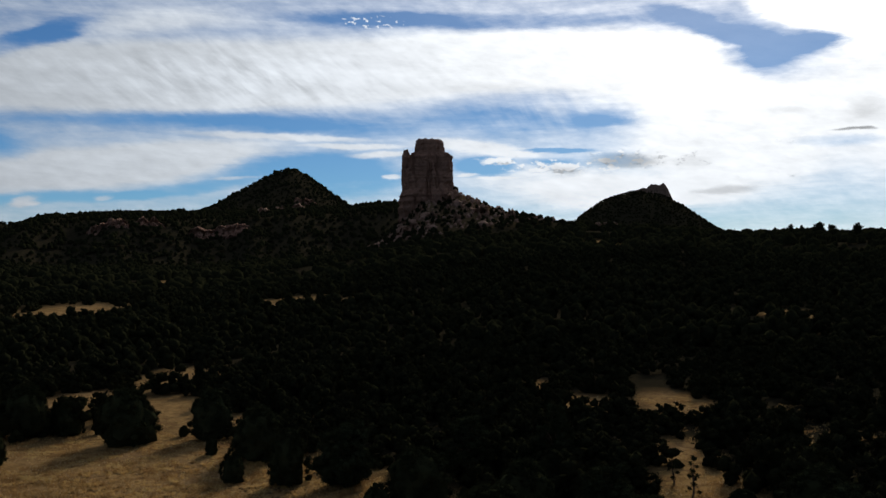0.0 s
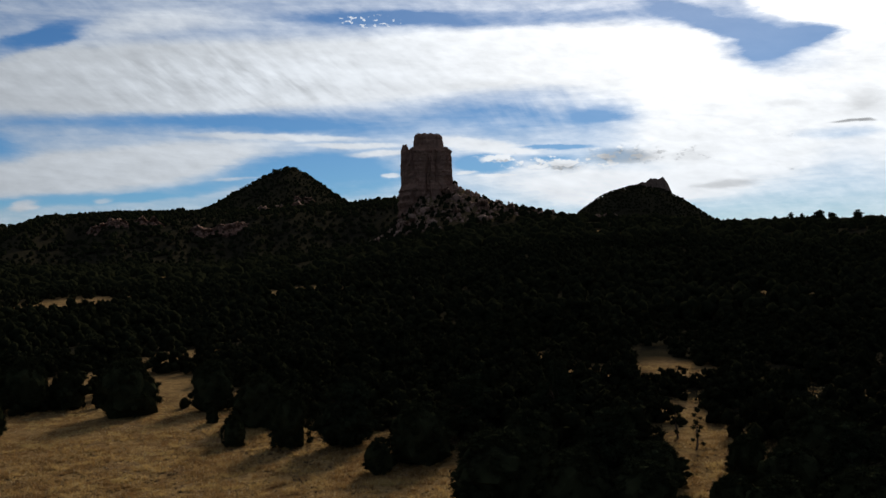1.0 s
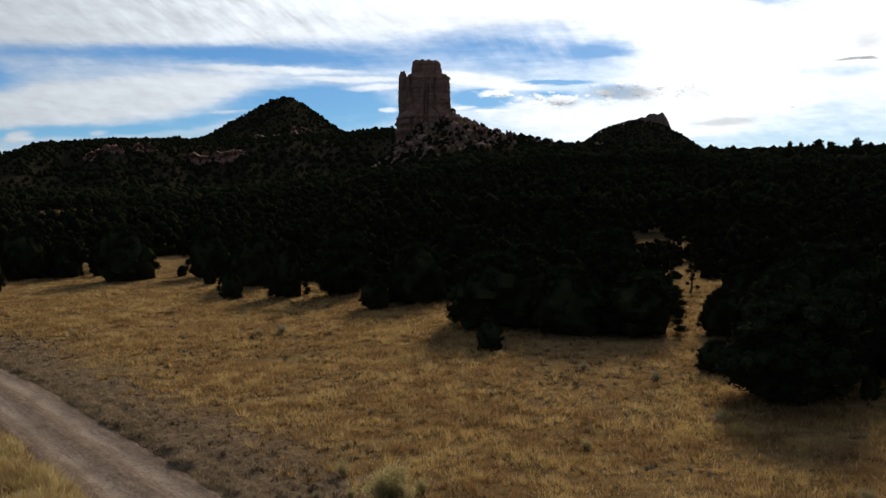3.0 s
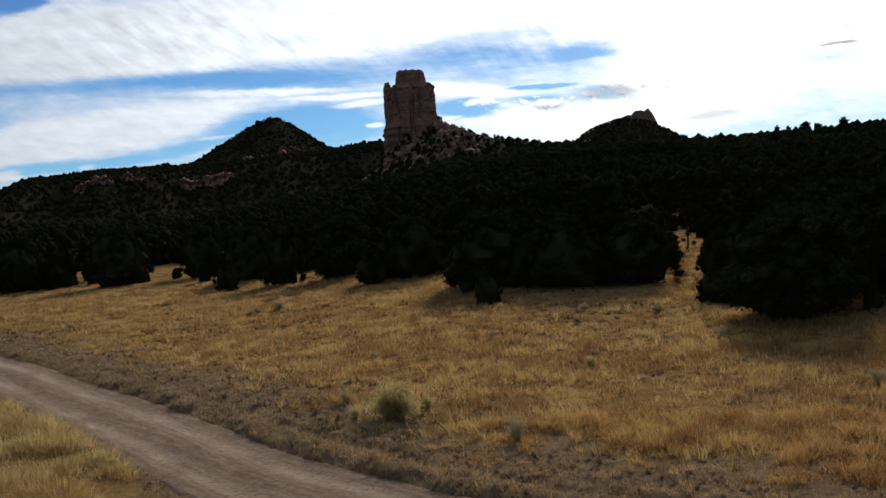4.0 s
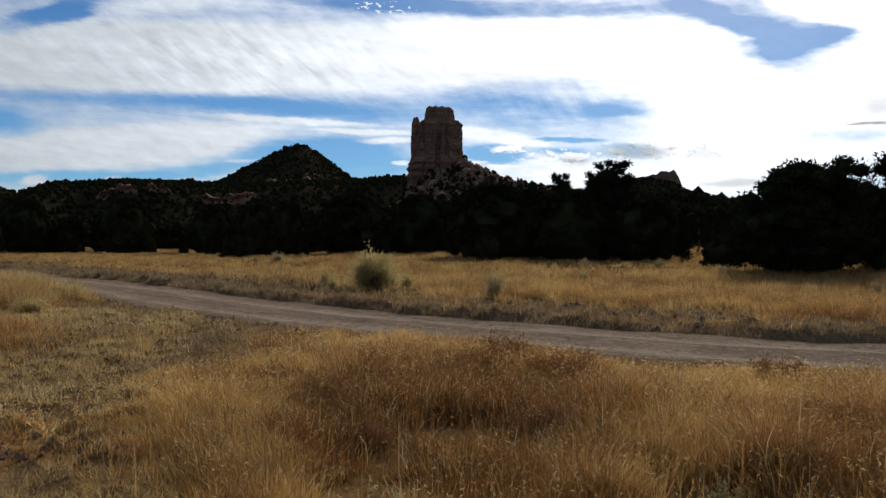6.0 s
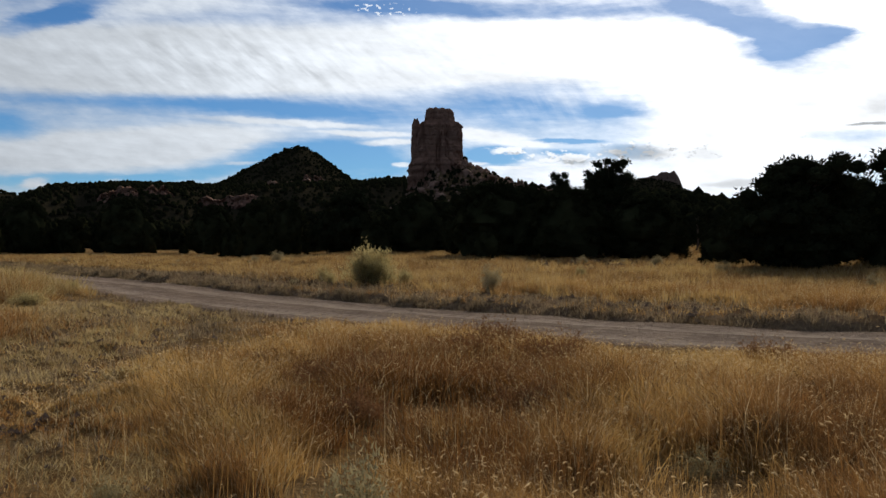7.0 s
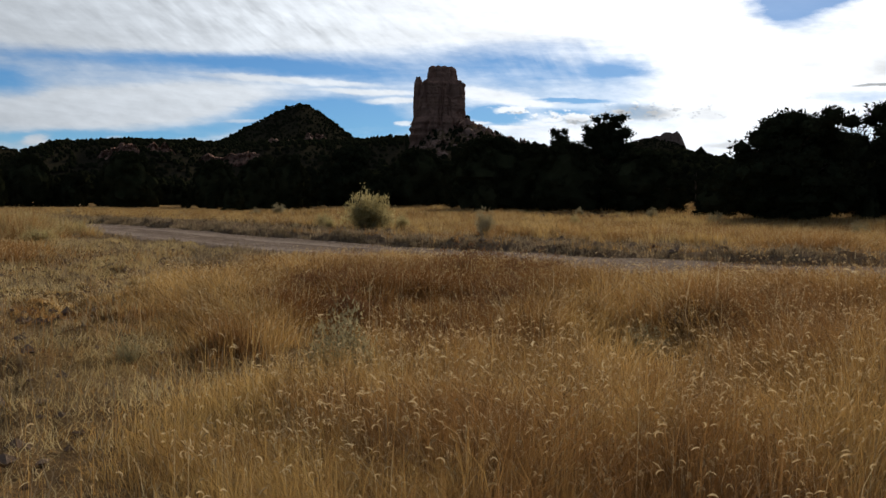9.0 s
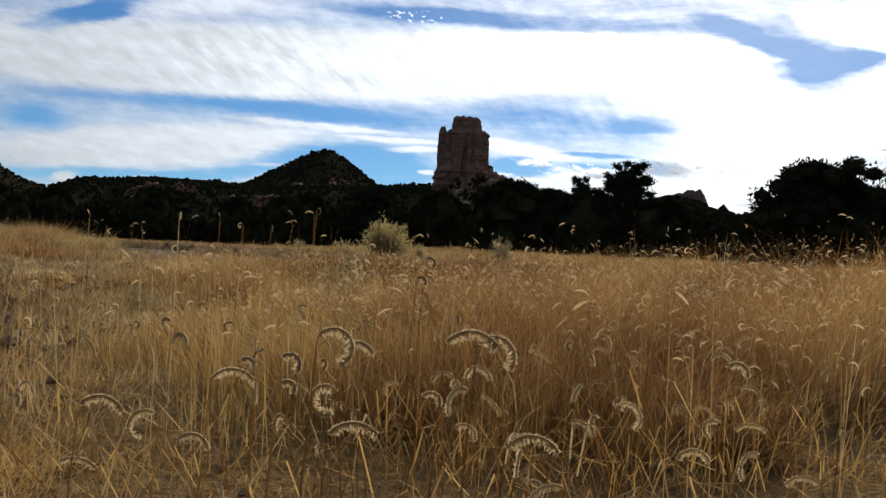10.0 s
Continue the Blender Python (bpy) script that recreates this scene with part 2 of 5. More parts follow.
def make_road():
    m, t, b, _ = material("road_dirt")
    p = position(t)
    mid, grit, fine = noise_tex(t, p, 1.3, 6, 0.7), noise_tex(t, p, 7.0, 6, 0.72), noise_tex(t, p, 38.0, 4, 0.75)
    worn = noise_tex(t, vec(t, attr(t, "across") * 5.5 + mid * 1.2, attr(t, "along") * 0.35, 0.0), 1.0, 6, 0.7)
    c = mix(t, mid.ramp(0.35, 0.65), (0.27, 0.185, 0.125), (0.19, 0.125, 0.085))
    c = mix(t, attr(t, "rut"), c, (0.43, 0.325, 0.24))
    c = mix(t, worn.ramp(0.5, 0.6, 0.0, 0.4), c, (0.42, 0.315, 0.23))
    c = mix(t, worn.ramp(0.46, 0.36, 0.0, 0.5), c, (0.15, 0.10, 0.068))
    c = mix(t, grit.ramp(0.5, 0.6, 0.0, 0.5), c, (0.13, 0.085, 0.056))
    c = mix(t, grit.ramp(0.44, 0.34, 0.0, 0.4), c, (0.48, 0.36, 0.26))
    c = mix(t, fine.ramp(0.55, 0.75, 0.0, 0.6), c, (0.45, 0.36, 0.28))
    set_in(t, b, "Base Color", c)
    set_in(t, b, "Roughness", 0.95)
    set_in(t, b, "Specular IOR Level", 0.05)
    bump(t, b, grit * 1.0 + fine * 0.3 + worn * 0.5, 0.10, 1.0)
    return m


def make_grass(name, a, b2, c2, through_light=0.45, clump_shade=0.7):
    m, t, b, out = material(name)
    r = island(t)
    p = position(t)
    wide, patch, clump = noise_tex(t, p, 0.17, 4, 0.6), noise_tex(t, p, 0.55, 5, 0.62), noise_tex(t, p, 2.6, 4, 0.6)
    c = mix(t, r, a, b2)
    c = mix(t, wide.ramp(0.46, 0.6, 0.0, 0.55), c, c2)
    c = mix(t, wide.ramp(0.47, 0.36, 0.0, 0.35), c, (a[0] * 0.72, a[1] * 0.83, a[2] * 0.85))
    c = mix(t, patch.ramp(0.45, 0.57, 0.0, 0.9), c, c2)
    # noise clumps darkened in colour, standing in for shade among the tufts
    c = mix(t, clump.ramp(0.5, 0.68, 0.0, clump_shade), c, (c2[0] * 0.4, c2[1] * 0.45, c2[2] * 0.5))
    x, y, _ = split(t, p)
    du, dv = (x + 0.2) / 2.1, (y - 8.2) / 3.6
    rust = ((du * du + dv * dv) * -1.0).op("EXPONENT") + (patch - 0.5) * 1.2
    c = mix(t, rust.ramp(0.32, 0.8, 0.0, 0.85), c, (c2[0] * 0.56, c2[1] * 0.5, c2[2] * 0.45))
    c = mix(t, r.ramp(0.84, 0.95, 0.0, 0.7), c, (0.60, 0.48, 0.28))
    set_in(t, b, "Base Color", c)
    set_in(t, b, "Roughness", 0.7)
    set_in(t, b, "Specular IOR Level", 0.08)
    see_through(t, b, out, c, through_light)
    return m


def make_leaf(name, a, b2, through_light=0.04, lumps=0.0):
    m, t, b, out = material(name)
    c = mix(t, island(t), a, b2)
    big = noise_tex(t, position(t), 0.8, 3)
    c = mix(t, big.ramp(0.35, 0.7, 0.0, 0.6), c, (a[0] * 0.55, a[1] * 0.55, a[2] * 0.5))
    set_in(t, b, "Base Color", c)
    set_in(t, b, "Roughness", 0.75)
    b.inputs["Specular IOR Level"].default_value = 0.0
    if lumps:
        bump(t, b, noise_tex(t, position(t), 3.0, 4, 0.7), lumps, 1.0)
    see_through(t, b, out, c, through_light)
    return m


def make_bark():
    m, t, b, _ = material("bark")
    p = scaled(t, position(t), 14, 14, 2.5)
    n = noise_tex(t, p, 1.0, 6, 0.65)
    set_in(t, b, "Base Color", mix(t, n.ramp(0.35, 0.7), (0.05, 0.035, 0.025), (0.16, 0.12, 0.09)))
    set_in(t, b, "Roughness", 0.95)
    set_in(t, b, "Specular IOR Level", 0.0)
    bump(t, b, n, 0.03)
    return m


def make_rock(name, a, b2, c2, size):
    """Bedded sandstone: layers, streaks down the face, pale fresh breaks."""
    m, t, b, _ = material(name)
    p = position(t)
    layers = noise_tex(t, scaled(t, p, 0.02 / size, 0.02 / size, 0.55 / size), 1.0, 7, 0.65)
    streaks = noise_tex(t, scaled(t, p, 0.5 / size, 0.5 / size, 0.05 / size), 1.0, 6, 0.6)
    grain = noise_tex(t, p, 1.6 / size, 6, 0.7)
    c = mix(t, layers.ramp(0.35, 0.65), a, b2)
    c = mix(t, streaks.ramp(0.5, 0.72, 0.0, 0.65), c, (a[0] * 0.4, a[1] * 0.36, a[2] * 0.36))
    c = mix(t, grain.ramp(0.55, 0.75, 0.0, 0.7), c, c2)
    set_in(t, b, "Base Color", c)
    set_in(t, b, "Roughness", 0.9)
    set_in(t, b, "Specular IOR Level", 0.02)
    bump(t, b, layers * 0.5 + grain, 0.9 * size)
    return m


GROUND = make_ground()
ROAD = make_road()
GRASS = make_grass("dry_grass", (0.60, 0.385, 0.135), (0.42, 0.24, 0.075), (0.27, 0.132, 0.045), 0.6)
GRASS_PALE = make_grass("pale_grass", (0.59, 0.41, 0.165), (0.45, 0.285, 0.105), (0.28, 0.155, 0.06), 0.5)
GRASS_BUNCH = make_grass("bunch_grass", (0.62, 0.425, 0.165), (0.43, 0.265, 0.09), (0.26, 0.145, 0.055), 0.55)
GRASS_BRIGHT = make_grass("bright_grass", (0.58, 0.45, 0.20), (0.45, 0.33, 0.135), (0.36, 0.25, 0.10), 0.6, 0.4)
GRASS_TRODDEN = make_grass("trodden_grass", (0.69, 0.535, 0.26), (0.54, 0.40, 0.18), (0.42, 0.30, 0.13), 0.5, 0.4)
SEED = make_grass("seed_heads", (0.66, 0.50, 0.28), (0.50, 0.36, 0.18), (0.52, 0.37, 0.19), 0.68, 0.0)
CREAM = make_leaf("cream_heads", (0.70, 0.57, 0.36), (0.58, 0.45, 0.26), 0.7)
# crown colours below real leaf albedo, the backlit shade put into them
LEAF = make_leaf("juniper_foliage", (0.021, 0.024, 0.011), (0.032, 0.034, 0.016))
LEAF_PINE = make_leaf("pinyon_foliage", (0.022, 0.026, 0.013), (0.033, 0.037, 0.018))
# canopy self-shadow that the solid lumps lack is put into this albedo
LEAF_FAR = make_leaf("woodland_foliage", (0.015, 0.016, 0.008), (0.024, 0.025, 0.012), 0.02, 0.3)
SAGE = make_leaf("rabbitbrush_foliage", (0.47, 0.385, 0.175), (0.57, 0.465, 0.22), 0.55)
WEED = make_leaf("dead_weed", (0.24, 0.12, 0.055), (0.32, 0.17, 0.08), 0.3)
WEED_GREY = make_leaf("grey_weed", (0.38, 0.32, 0.175), (0.47, 0.39, 0.21), 0.45)
SAGE_DARK = make_leaf("sage_foliage", (0.36, 0.30, 0.17), (0.46, 0.38, 0.22), 0.5)
DRY_STEM = make_leaf("dry_stems", (0.26, 0.20, 0.125), (0.17, 0.125, 0.075), 0.1)
DARK_TUFT = make_leaf("dead_tuft", (0.10, 0.068, 0.04), (0.17, 0.12, 0.07), 0.12)
STUBBLE = make_leaf("brown_stubble", (0.24, 0.17, 0.10), (0.50, 0.38, 0.225), 0.35)
BARK = make_bark()
ROCK = make_rock("red_sandstone", (0.30, 0.165, 0.115), (0.22, 0.12, 0.085), (0.38, 0.25, 0.19), 2.0)
CLOD = make_rock("clay_clods", (0.26, 0.18, 0.12), (0.18, 0.12, 0.08), (0.36, 0.27, 0.19), 0.05)
ROCK_DARK = make_rock("varnished_sandstone", (0.16, 0.105, 0.08), (0.12, 0.08, 0.06), (0.22, 0.16, 0.125), 6.0)
ROCK_PALE = make_rock("pale_sandstone", (0.38, 0.235, 0.17), (0.28, 0.165, 0.12), (0.48, 0.33, 0.255), 2.0)


# ---- helpers for shapes ----
rng = np.random.default_rng(7)


def smooth(a, b, x):
    u = np.clip((x - a) / (b - a), 0.0, 1.0)
    return u * u * (3 - 2 * u)


def lattice(ix, iy, iz, seed):
    h = (ix * 374761393 + iy * 668265263 + iz * 2147483647 + seed * 974634777) & 0xFFFFFFFF
    h = ((h ^ (h >> 13)) * 1274126177) & 0xFFFFFFFF
    return ((h ^ (h >> 16)) & 0xFFFF) / 65535.0


def value_noise(x, y, z=0.0, seed=0):
    x, y, z = np.broadcast_arrays(np.asarray(x, float), np.asarray(y, float), np.asarray(z, float))
    fx, fy, fz = np.floor(x), np.floor(y), np.floor(z)
    ix, iy, iz = fx.astype(np.int64), fy.astype(np.int64), fz.astype(np.int64)
    u, v, w = x - fx, y - fy, z - fz
    u, v, w = u * u * (3 - 2 * u), v * v * (3 - 2 * v), w * w * (3 - 2 * w)
    total = 0.0
    for dx in (0, 1):
        for dy in (0, 1):
            for dz in (0, 1):
                k = (u if dx else 1 - u) * (v if dy else 1 - v) * (w if dz else 1 - w)
                total = total + k * lattice(ix + dx, iy + dy, iz + dz, seed)
    return total * 2 - 1


def fbm(x, y, z=0.0, octaves=4, seed=0, gain=0.5):
    total, amp = 0.0, 1.0
    for i in range(octaves):
        total = total + amp * value_noise(np.asarray(x) * 2 ** i, np.asarray(y) * 2 ** i, np.asarray(z) * 2 ** i, seed + i)
        amp *= gain
    return total


def mesh_from(name, verts, faces, mat, sm=False, attrs=None):
    """A mesh from arrays; all faces have the same number of corners, or faces is a list of such arrays."""
    faces = faces if isinstance(faces, list) else [faces]
    me = bpy.data.meshes.new(name)
    me.vertices.add(len(verts))
    me.vertices.foreach_set("co", np.asarray(verts, np.float32).ravel())
    loops = np.concatenate([f.ravel() for f in faces]).astype(np.int32)
    sizes = np.concatenate([np.full(len(f), f.shape[1]) for f in faces])
    me.loops.add(len(loops))
    me.loops.foreach_set("vertex_index", loops)
    me.polygons.add(len(sizes))
    me.polygons.foreach_set("loop_start", np.concatenate([[0], np.cumsum(sizes)[:-1]]).astype(np.int32))
    me.polygons.foreach_set("use_smooth", np.full(len(sizes), sm))
    for key, values in (attrs or {}).items():
        a = me.attributes.new(key, "FLOAT", "POINT")
        a.data.foreach_set("value", np.asarray(values, np.float32))
    me.update(calc_edges=True)
    me.materials.append(mat)
    return me


def part(name, me, parent, label=""):
    ob = new(name, me)
    ob.parent = parent
    return tagged(ob, label)


def grid_faces(rows, cols, wrap=False):
    r = np.arange(rows - 1)[:, None]
    c = np.arange(cols if wrap else cols - 1)[None, :]
    c1 = (c + 1) % cols
    return np.stack([r * cols + c, r * cols + c1, (r + 1) * cols + c1, (r + 1) * cols + c], -1).reshape(-1, 4)


class Pile:
    """Gathers pieces of geometry that become one mesh."""

    def __init__(self):
        self.v, self.f, self.n = [], {}, 0

    def add(self, v, f):
        self.f.setdefault(f.shape[1], []).append(f + self.n)
        self.v.append(v)
        self.n += len(v)

    def mesh(self, name, mat, sm=False):
        return mesh_from(name, np.concatenate(self.v), [np.concatenate(f) for f in self.f.values()], mat, sm)


def tube(path, radii, sides=7):
    path, radii = np.asarray(path, float), np.asarray(radii, float)
    d = np.gradient(path, axis=0)
    d /= np.linalg.norm(d, axis=1)[:, None] + 1e-9
    ref = np.where(np.abs(d[:, 2:3]) > 0.9, [[1.0, 0, 0]], [[0, 0, 1.0]])
    a = np.cross(d, ref)
    a /= np.linalg.norm(a, axis=1)[:, None] + 1e-9
    b = np.cross(d, a)
    th = np.linspace(0, 2 * np.pi, sides, endpoint=False)
    ring = a[:, None] * np.cos(th)[None, :, None] + b[:, None] * np.sin(th)[None, :, None]
    return (path[:, None] + ring * radii[:, None, None]).reshape(-1, 3), grid_faces(len(path), sides, True)


def ball(subdiv):
    bm = bmesh.new()
    bmesh.ops.create_icosphere(bm, subdivisions=subdiv, radius=1.0)
    v = np.array([p.co for p in bm.verts])
    f = np.array([[p.index for p in q.verts] for q in bm.faces])
    bm.free()
    return v, f


BALL = {n: ball(n) for n in (1, 3)}
OCTA = (np.array([[1, 0, 0], [0, 1, 0], [-1, 0, 0], [0, -1, 0], [0, 0, 1], [0, 0, -1.0]]),
        np.array([[0, 1, 4], [1, 2, 4], [2, 3, 4], [3, 0, 4], [1, 0, 5], [2, 1, 5], [3, 2, 5], [0, 3, 5]]))


def spline(points, step):
    """Catmull-Rom through the points, sampled about every step metres."""
    p = np.asarray(points, float)
    p = np.concatenate([[2 * p[0] - p[1]], p, [2 * p[-1] - p[-2]]])
    out = []
    for i in range(1, len(p) - 2):
        n = max(2, int(np.linalg.norm(p[i + 1] - p[i]) / step))
        t = (np.arange(n) / n)[:, None]
        out.append(0.5 * (2 * p[i] + (p[i + 1] - p[i - 1]) * t + (2 * p[i - 1] - 5 * p[i] + 4 * p[i + 1] - p[i + 2]) * t ** 2
                          + (3 * p[i] - p[i - 1] - 3 * p[i + 1] + p[i + 2]) * t ** 3))
    return np.concatenate(out + [p[-2][None]])


# ---- the lie of the land ----
ROAD_LINE = spline([(-95, 118), (-58, 88), (-40, 68), (-24, 48), (-14.5, 35.2), (-9.7, 28.6), (-6.2, 23.6), (-2.9, 20.0),
                    (-0.3, 17.5), (1.7, 15.9), (3.4, 14.7), (5.0, 13.9), (8.5, 12.7), (14, 11.6), (24, 11), (48, 12), (90, 20)], 0.25)
TRACK_LINE = spline([(-8.8, 27), (-6.2, 21.6), (-5.3, 16.7), (-4.95, 13.8), (-4.7, 10.5), (-3.9, 6), (-2.9, 2.0), (-2.6, -6), (-3, -20)], 0.3)
TOWER = (-13.0, 985.0)


def to_line(line, x, y):
    """Distance from a line, positive on its far side."""
    q = np.stack([np.ravel(x), np.ravel(y)], -1)
    d = np.gradient(line, axis=0)
    out = np.empty(len(q))
    for i in range(0, len(q), 20000):
        v = q[i:i + 20000, None] - line[None]
        k = (v ** 2).sum(-1).argmin(1)
        w = v[np.arange(len(k)), k]
        across = (d[k, 0] * w[:, 1] - d[k, 1] * w[:, 0]) / np.hypot(d[k, 0], d[k, 1])
        gap = np.hypot(w[:, 0], w[:, 1])
        out[i:i + 20000] = np.where(gap < 10, across, np.sign(across) * gap)
    return out.reshape(np.shape(x))


def off_road(x, y):
    s = np.full(np.shape(x), 99.0)
    m = np.hypot(x, y) < 160
    s[m] = to_line(ROAD_LINE[::4], x[m], y[m])
    return s


def off_track(x, y):
    s = np.full(np.shape(x), 99.0)
    m = np.hypot(x, y) < 45
    s[m] = np.abs(to_line(TRACK_LINE[::3], x[m], y[m]))
    return s


def bump_at(x, y, cx, cy, left, right, deep, power):
    dx, dy = x - cx, y - cy
    d = np.hypot(np.where(dx < 0, dx / left, dx / right), dy / deep)
    return np.exp(-d ** power)


def land(x, y):
    """Height of the ground, without the road's own shape."""
    x, y = np.asarray(x, float), np.asarray(y, float)
    r = np.hypot(x, y)
    az = np.degrees(np.arctan2(x, y))
    rise = 0.2 + 0.8 * smooth(-14, 9, az)
    rise = np.where(np.abs(az) > 60, 0.35, rise - 0.20 * smooth(10, 20, az))
    z = 39.5 * rise * smooth(0, 950, r)
    z = z - 0.5 * smooth(25, 90, r) * (1 - smooth(180, 400, r)) * (1 - smooth(-14, -3, az))
    z = z - 25 * smooth(1000, 1500, r) * smooth(2, 8, az)
    upland = (1 - smooth(-3.0, 0.5, az)) * smooth(-28, -22.3, az)
    edge = 1330 + 90 * fbm(az * 0.22, 0.5, 0, 3, 5)
    z = z + upland * (66 * smooth(edge - 250, edge + 60, r) + 18 * smooth(edge, edge + 300, r))
    z = z + 132 * bump_at(x, y, -367, 2299, 172, 124, 260, 1.8)
    z = z + 152 * bump_at(x, y, -955, 1645, 190, 122, 230, 2.5)
    z = z + 66 * bump_at(x, y, TOWER[0] - 2, TOWER[1], 34, 92, 58, 1.5)
    z = z + 246 * bump_at(x, y, 805, 3920, 322, 300, 500, 2.2)
    z = z + fbm(x / 60, y / 60, 0, 4, 11) * 2.6 * smooth(120, 700, r)
    z = z + fbm(x / 9, y / 9, 0, 3, 15) * 0.13 * smooth(4, 60, r) + fbm(x / 0.9, y / 0.9, 0, 3, 19) * 0.018 * (1 - smooth(40, 120, r))
    return z


def ground_height(x, y):
    z = land(x, y)
    s = off_road(x, y)
    wob = fbm(x / 1.3, y / 1.3, 0, 4, 23, 0.6) * 0.26 + fbm(x / 0.5, y / 0.4, 0, 3, 25, 0.6) * 0.13
    a = s + wob
    cut = -0.15 * (smooth(-1.75, -1.5, s) - smooth(1.5, 1.75, s)) - 0.045 * (smooth(-4.5, -1.9, s) - smooth(1.8, 2.05, a))
    cut = cut + 0.055 * (1 + wob * 4) * (smooth(1.85, 2.2, a) - smooth(2.2, 4.5, a))
    cut = cut - 0.09 * (smooth(2.7, 2.95, a) - smooth(3.1, 3.5, a))
    t = off_track(x, y)
    cut = cut - 0.05 * (1 - smooth(0.9, 1.6, t)) - 0.05 * np.exp(-((t - 0.8) / 0.25) ** 2) + 0.1 * np.abs(fbm(x / 0.4, y / 0.4, 0, 3, 37)) * (1 - smooth(1.2, 2.0, t))
    clods = np.abs(fbm(x / 0.45, y / 0.45, 0, 3, 29)) * 0.11 * smooth(1.9, 2.3, s) * (1 - smooth(4.5, 6.5, s))
    return z + np.where(np.abs(s) < 20, cut, 0) + clods


def build_ground():
    fine = np.arange(-34, 34.01, 0.28)
    coarse = np.arange(37, 323.1, 3.0)
    az = np.radians(np.concatenate([fine, coarse]))
    rings = np.concatenate([np.geomspace(0.25, 4, 34)[:-1], np.arange(4, 46, 0.17), np.geomspace(46.2, 4900, 190)])
    rr, aa = np.meshgrid(rings, az, indexing="ij")
    x, y = rr * np.sin(aa), rr * np.cos(aa)
    z = ground_height(x, y)
    v = np.stack([x, y, z], -1).reshape(-1, 3)
    f = grid_faces(len(rings), len(az), True)[:, ::-1]
    v = np.concatenate([v, [[0, 0, float(z[0].mean())]]])
    k = len(v) - 1
    n = len(az)
    hub = np.stack([np.full(n, k), (np.arange(n) + 1) % n, np.arange(n)], -1)[:, ::-1]
    s, tr = off_road(x, y), off_track(x, y)
    bare = smooth(-2.6, -1.8, s) * (1 - smooth(4.4, 7.6, s + fbm(x / 2, y / 2, 0, 3, 31)))
    bare = np.maximum(bare, 0.75 * (1 - smooth(1.1, 1.9, tr + 0.4 * fbm(x, y, 0, 2, 33))) * (0.3 + 0.7 * smooth(8, 14, y)))
    bare = np.maximum(bare, smooth(0.3, 0.7, fbm(x / 5, y / 5, 0, 4, 35)) * 0.3)
    bare = np.maximum(bare, 0.6 * np.exp(-on_talus(x, y) ** 4))
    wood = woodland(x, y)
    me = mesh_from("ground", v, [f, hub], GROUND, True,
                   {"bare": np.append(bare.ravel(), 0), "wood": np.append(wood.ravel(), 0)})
    return tagged(new("ground", me), "dry straw-coloured meadow soil rising to wooded hills", "ground", kind="structure")


# edge of the wood: distance at which the trees close, by azimuth
def edge_of_wood(az):
    return np.interp(az, [-60, -26, -18, -10, -3, 0, 9, 15, 18, 26, 60], [100, 116, 118, 100, 84, 76, 66, 84, 78, 60, 60])


CLEARINGS = [(-124, 322, 27), (-54, 338, 15), (-70, 345, 9), (-32, 330, 9), (82, 223, 8), (88, 356, 8), (-45, 162, 9), (-52, 136, 9), (-40, 128, 9), (-30, 118, 6), (18, 117, 5), (-160, 560, 16), (98, 560, 12),
             (22.8, 93, 4), (12, 132, 4), (-200, 690, 18), (21.3, 82, 3.6), (28.5, 118, 5.5), (60, 600, 10), (230, 800, 14)]


def on_talus(x, y):
    dx = x - TOWER[0]
    return np.hypot(np.where(dx < 0, dx / 48, dx / 88), (y - TOWER[1] + 22) / 62)


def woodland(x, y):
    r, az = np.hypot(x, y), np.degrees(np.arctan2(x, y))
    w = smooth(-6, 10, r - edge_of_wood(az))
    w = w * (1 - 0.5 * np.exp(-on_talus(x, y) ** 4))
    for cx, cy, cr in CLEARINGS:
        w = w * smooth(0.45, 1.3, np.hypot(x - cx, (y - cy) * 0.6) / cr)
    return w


ground = build_ground()


def build_road():
    n = len(ROAD_LINE)
    d = np.gradient(ROAD_LINE, axis=0)
    d /= np.linalg.norm(d, axis=1)[:, None]
    side = np.stack([-d[:, 1], d[:, 0]], -1)
    s = np.linspace(-2.15, 2.0, 42)
    x = ROAD_LINE[:, 0:1] + side[:, 0:1] * s
    y = ROAD_LINE[:, 1:2] + side[:, 1:2] * s
    rut = np.exp(-((np.abs(s) - 0.85) / 0.33) ** 2)[None, :] + 0 * x
    wob = fbm(x / 1.3, y / 1.3, 0, 3, 41)
    z = land(x, y) - 0.035 - 0.045 * rut * (1 + 0.5 * wob) + 0.006 * wob + 0.03 * np.exp(-(s / 0.3) ** 2)
    z = z - 0.16 * smooth(1.7, 2.0, np.abs(s))
    me = mesh_from("road", np.stack([x, y, z], -1).reshape(-1, 3), grid_faces(n, len(s)), ROAD, True,
                   {"across": (s[None, :] + 0 * x).ravel(), "along": (np.arange(n)[:, None] * 0.25 + 0 * x).ravel(), "rut": np.clip(rut * (0.8 + 0.4 * wob), 0, 0.95).ravel()})
    tagged(new("road", me), "rutted pale dirt road crossing the meadow", "road", kind="structure")


build_road()


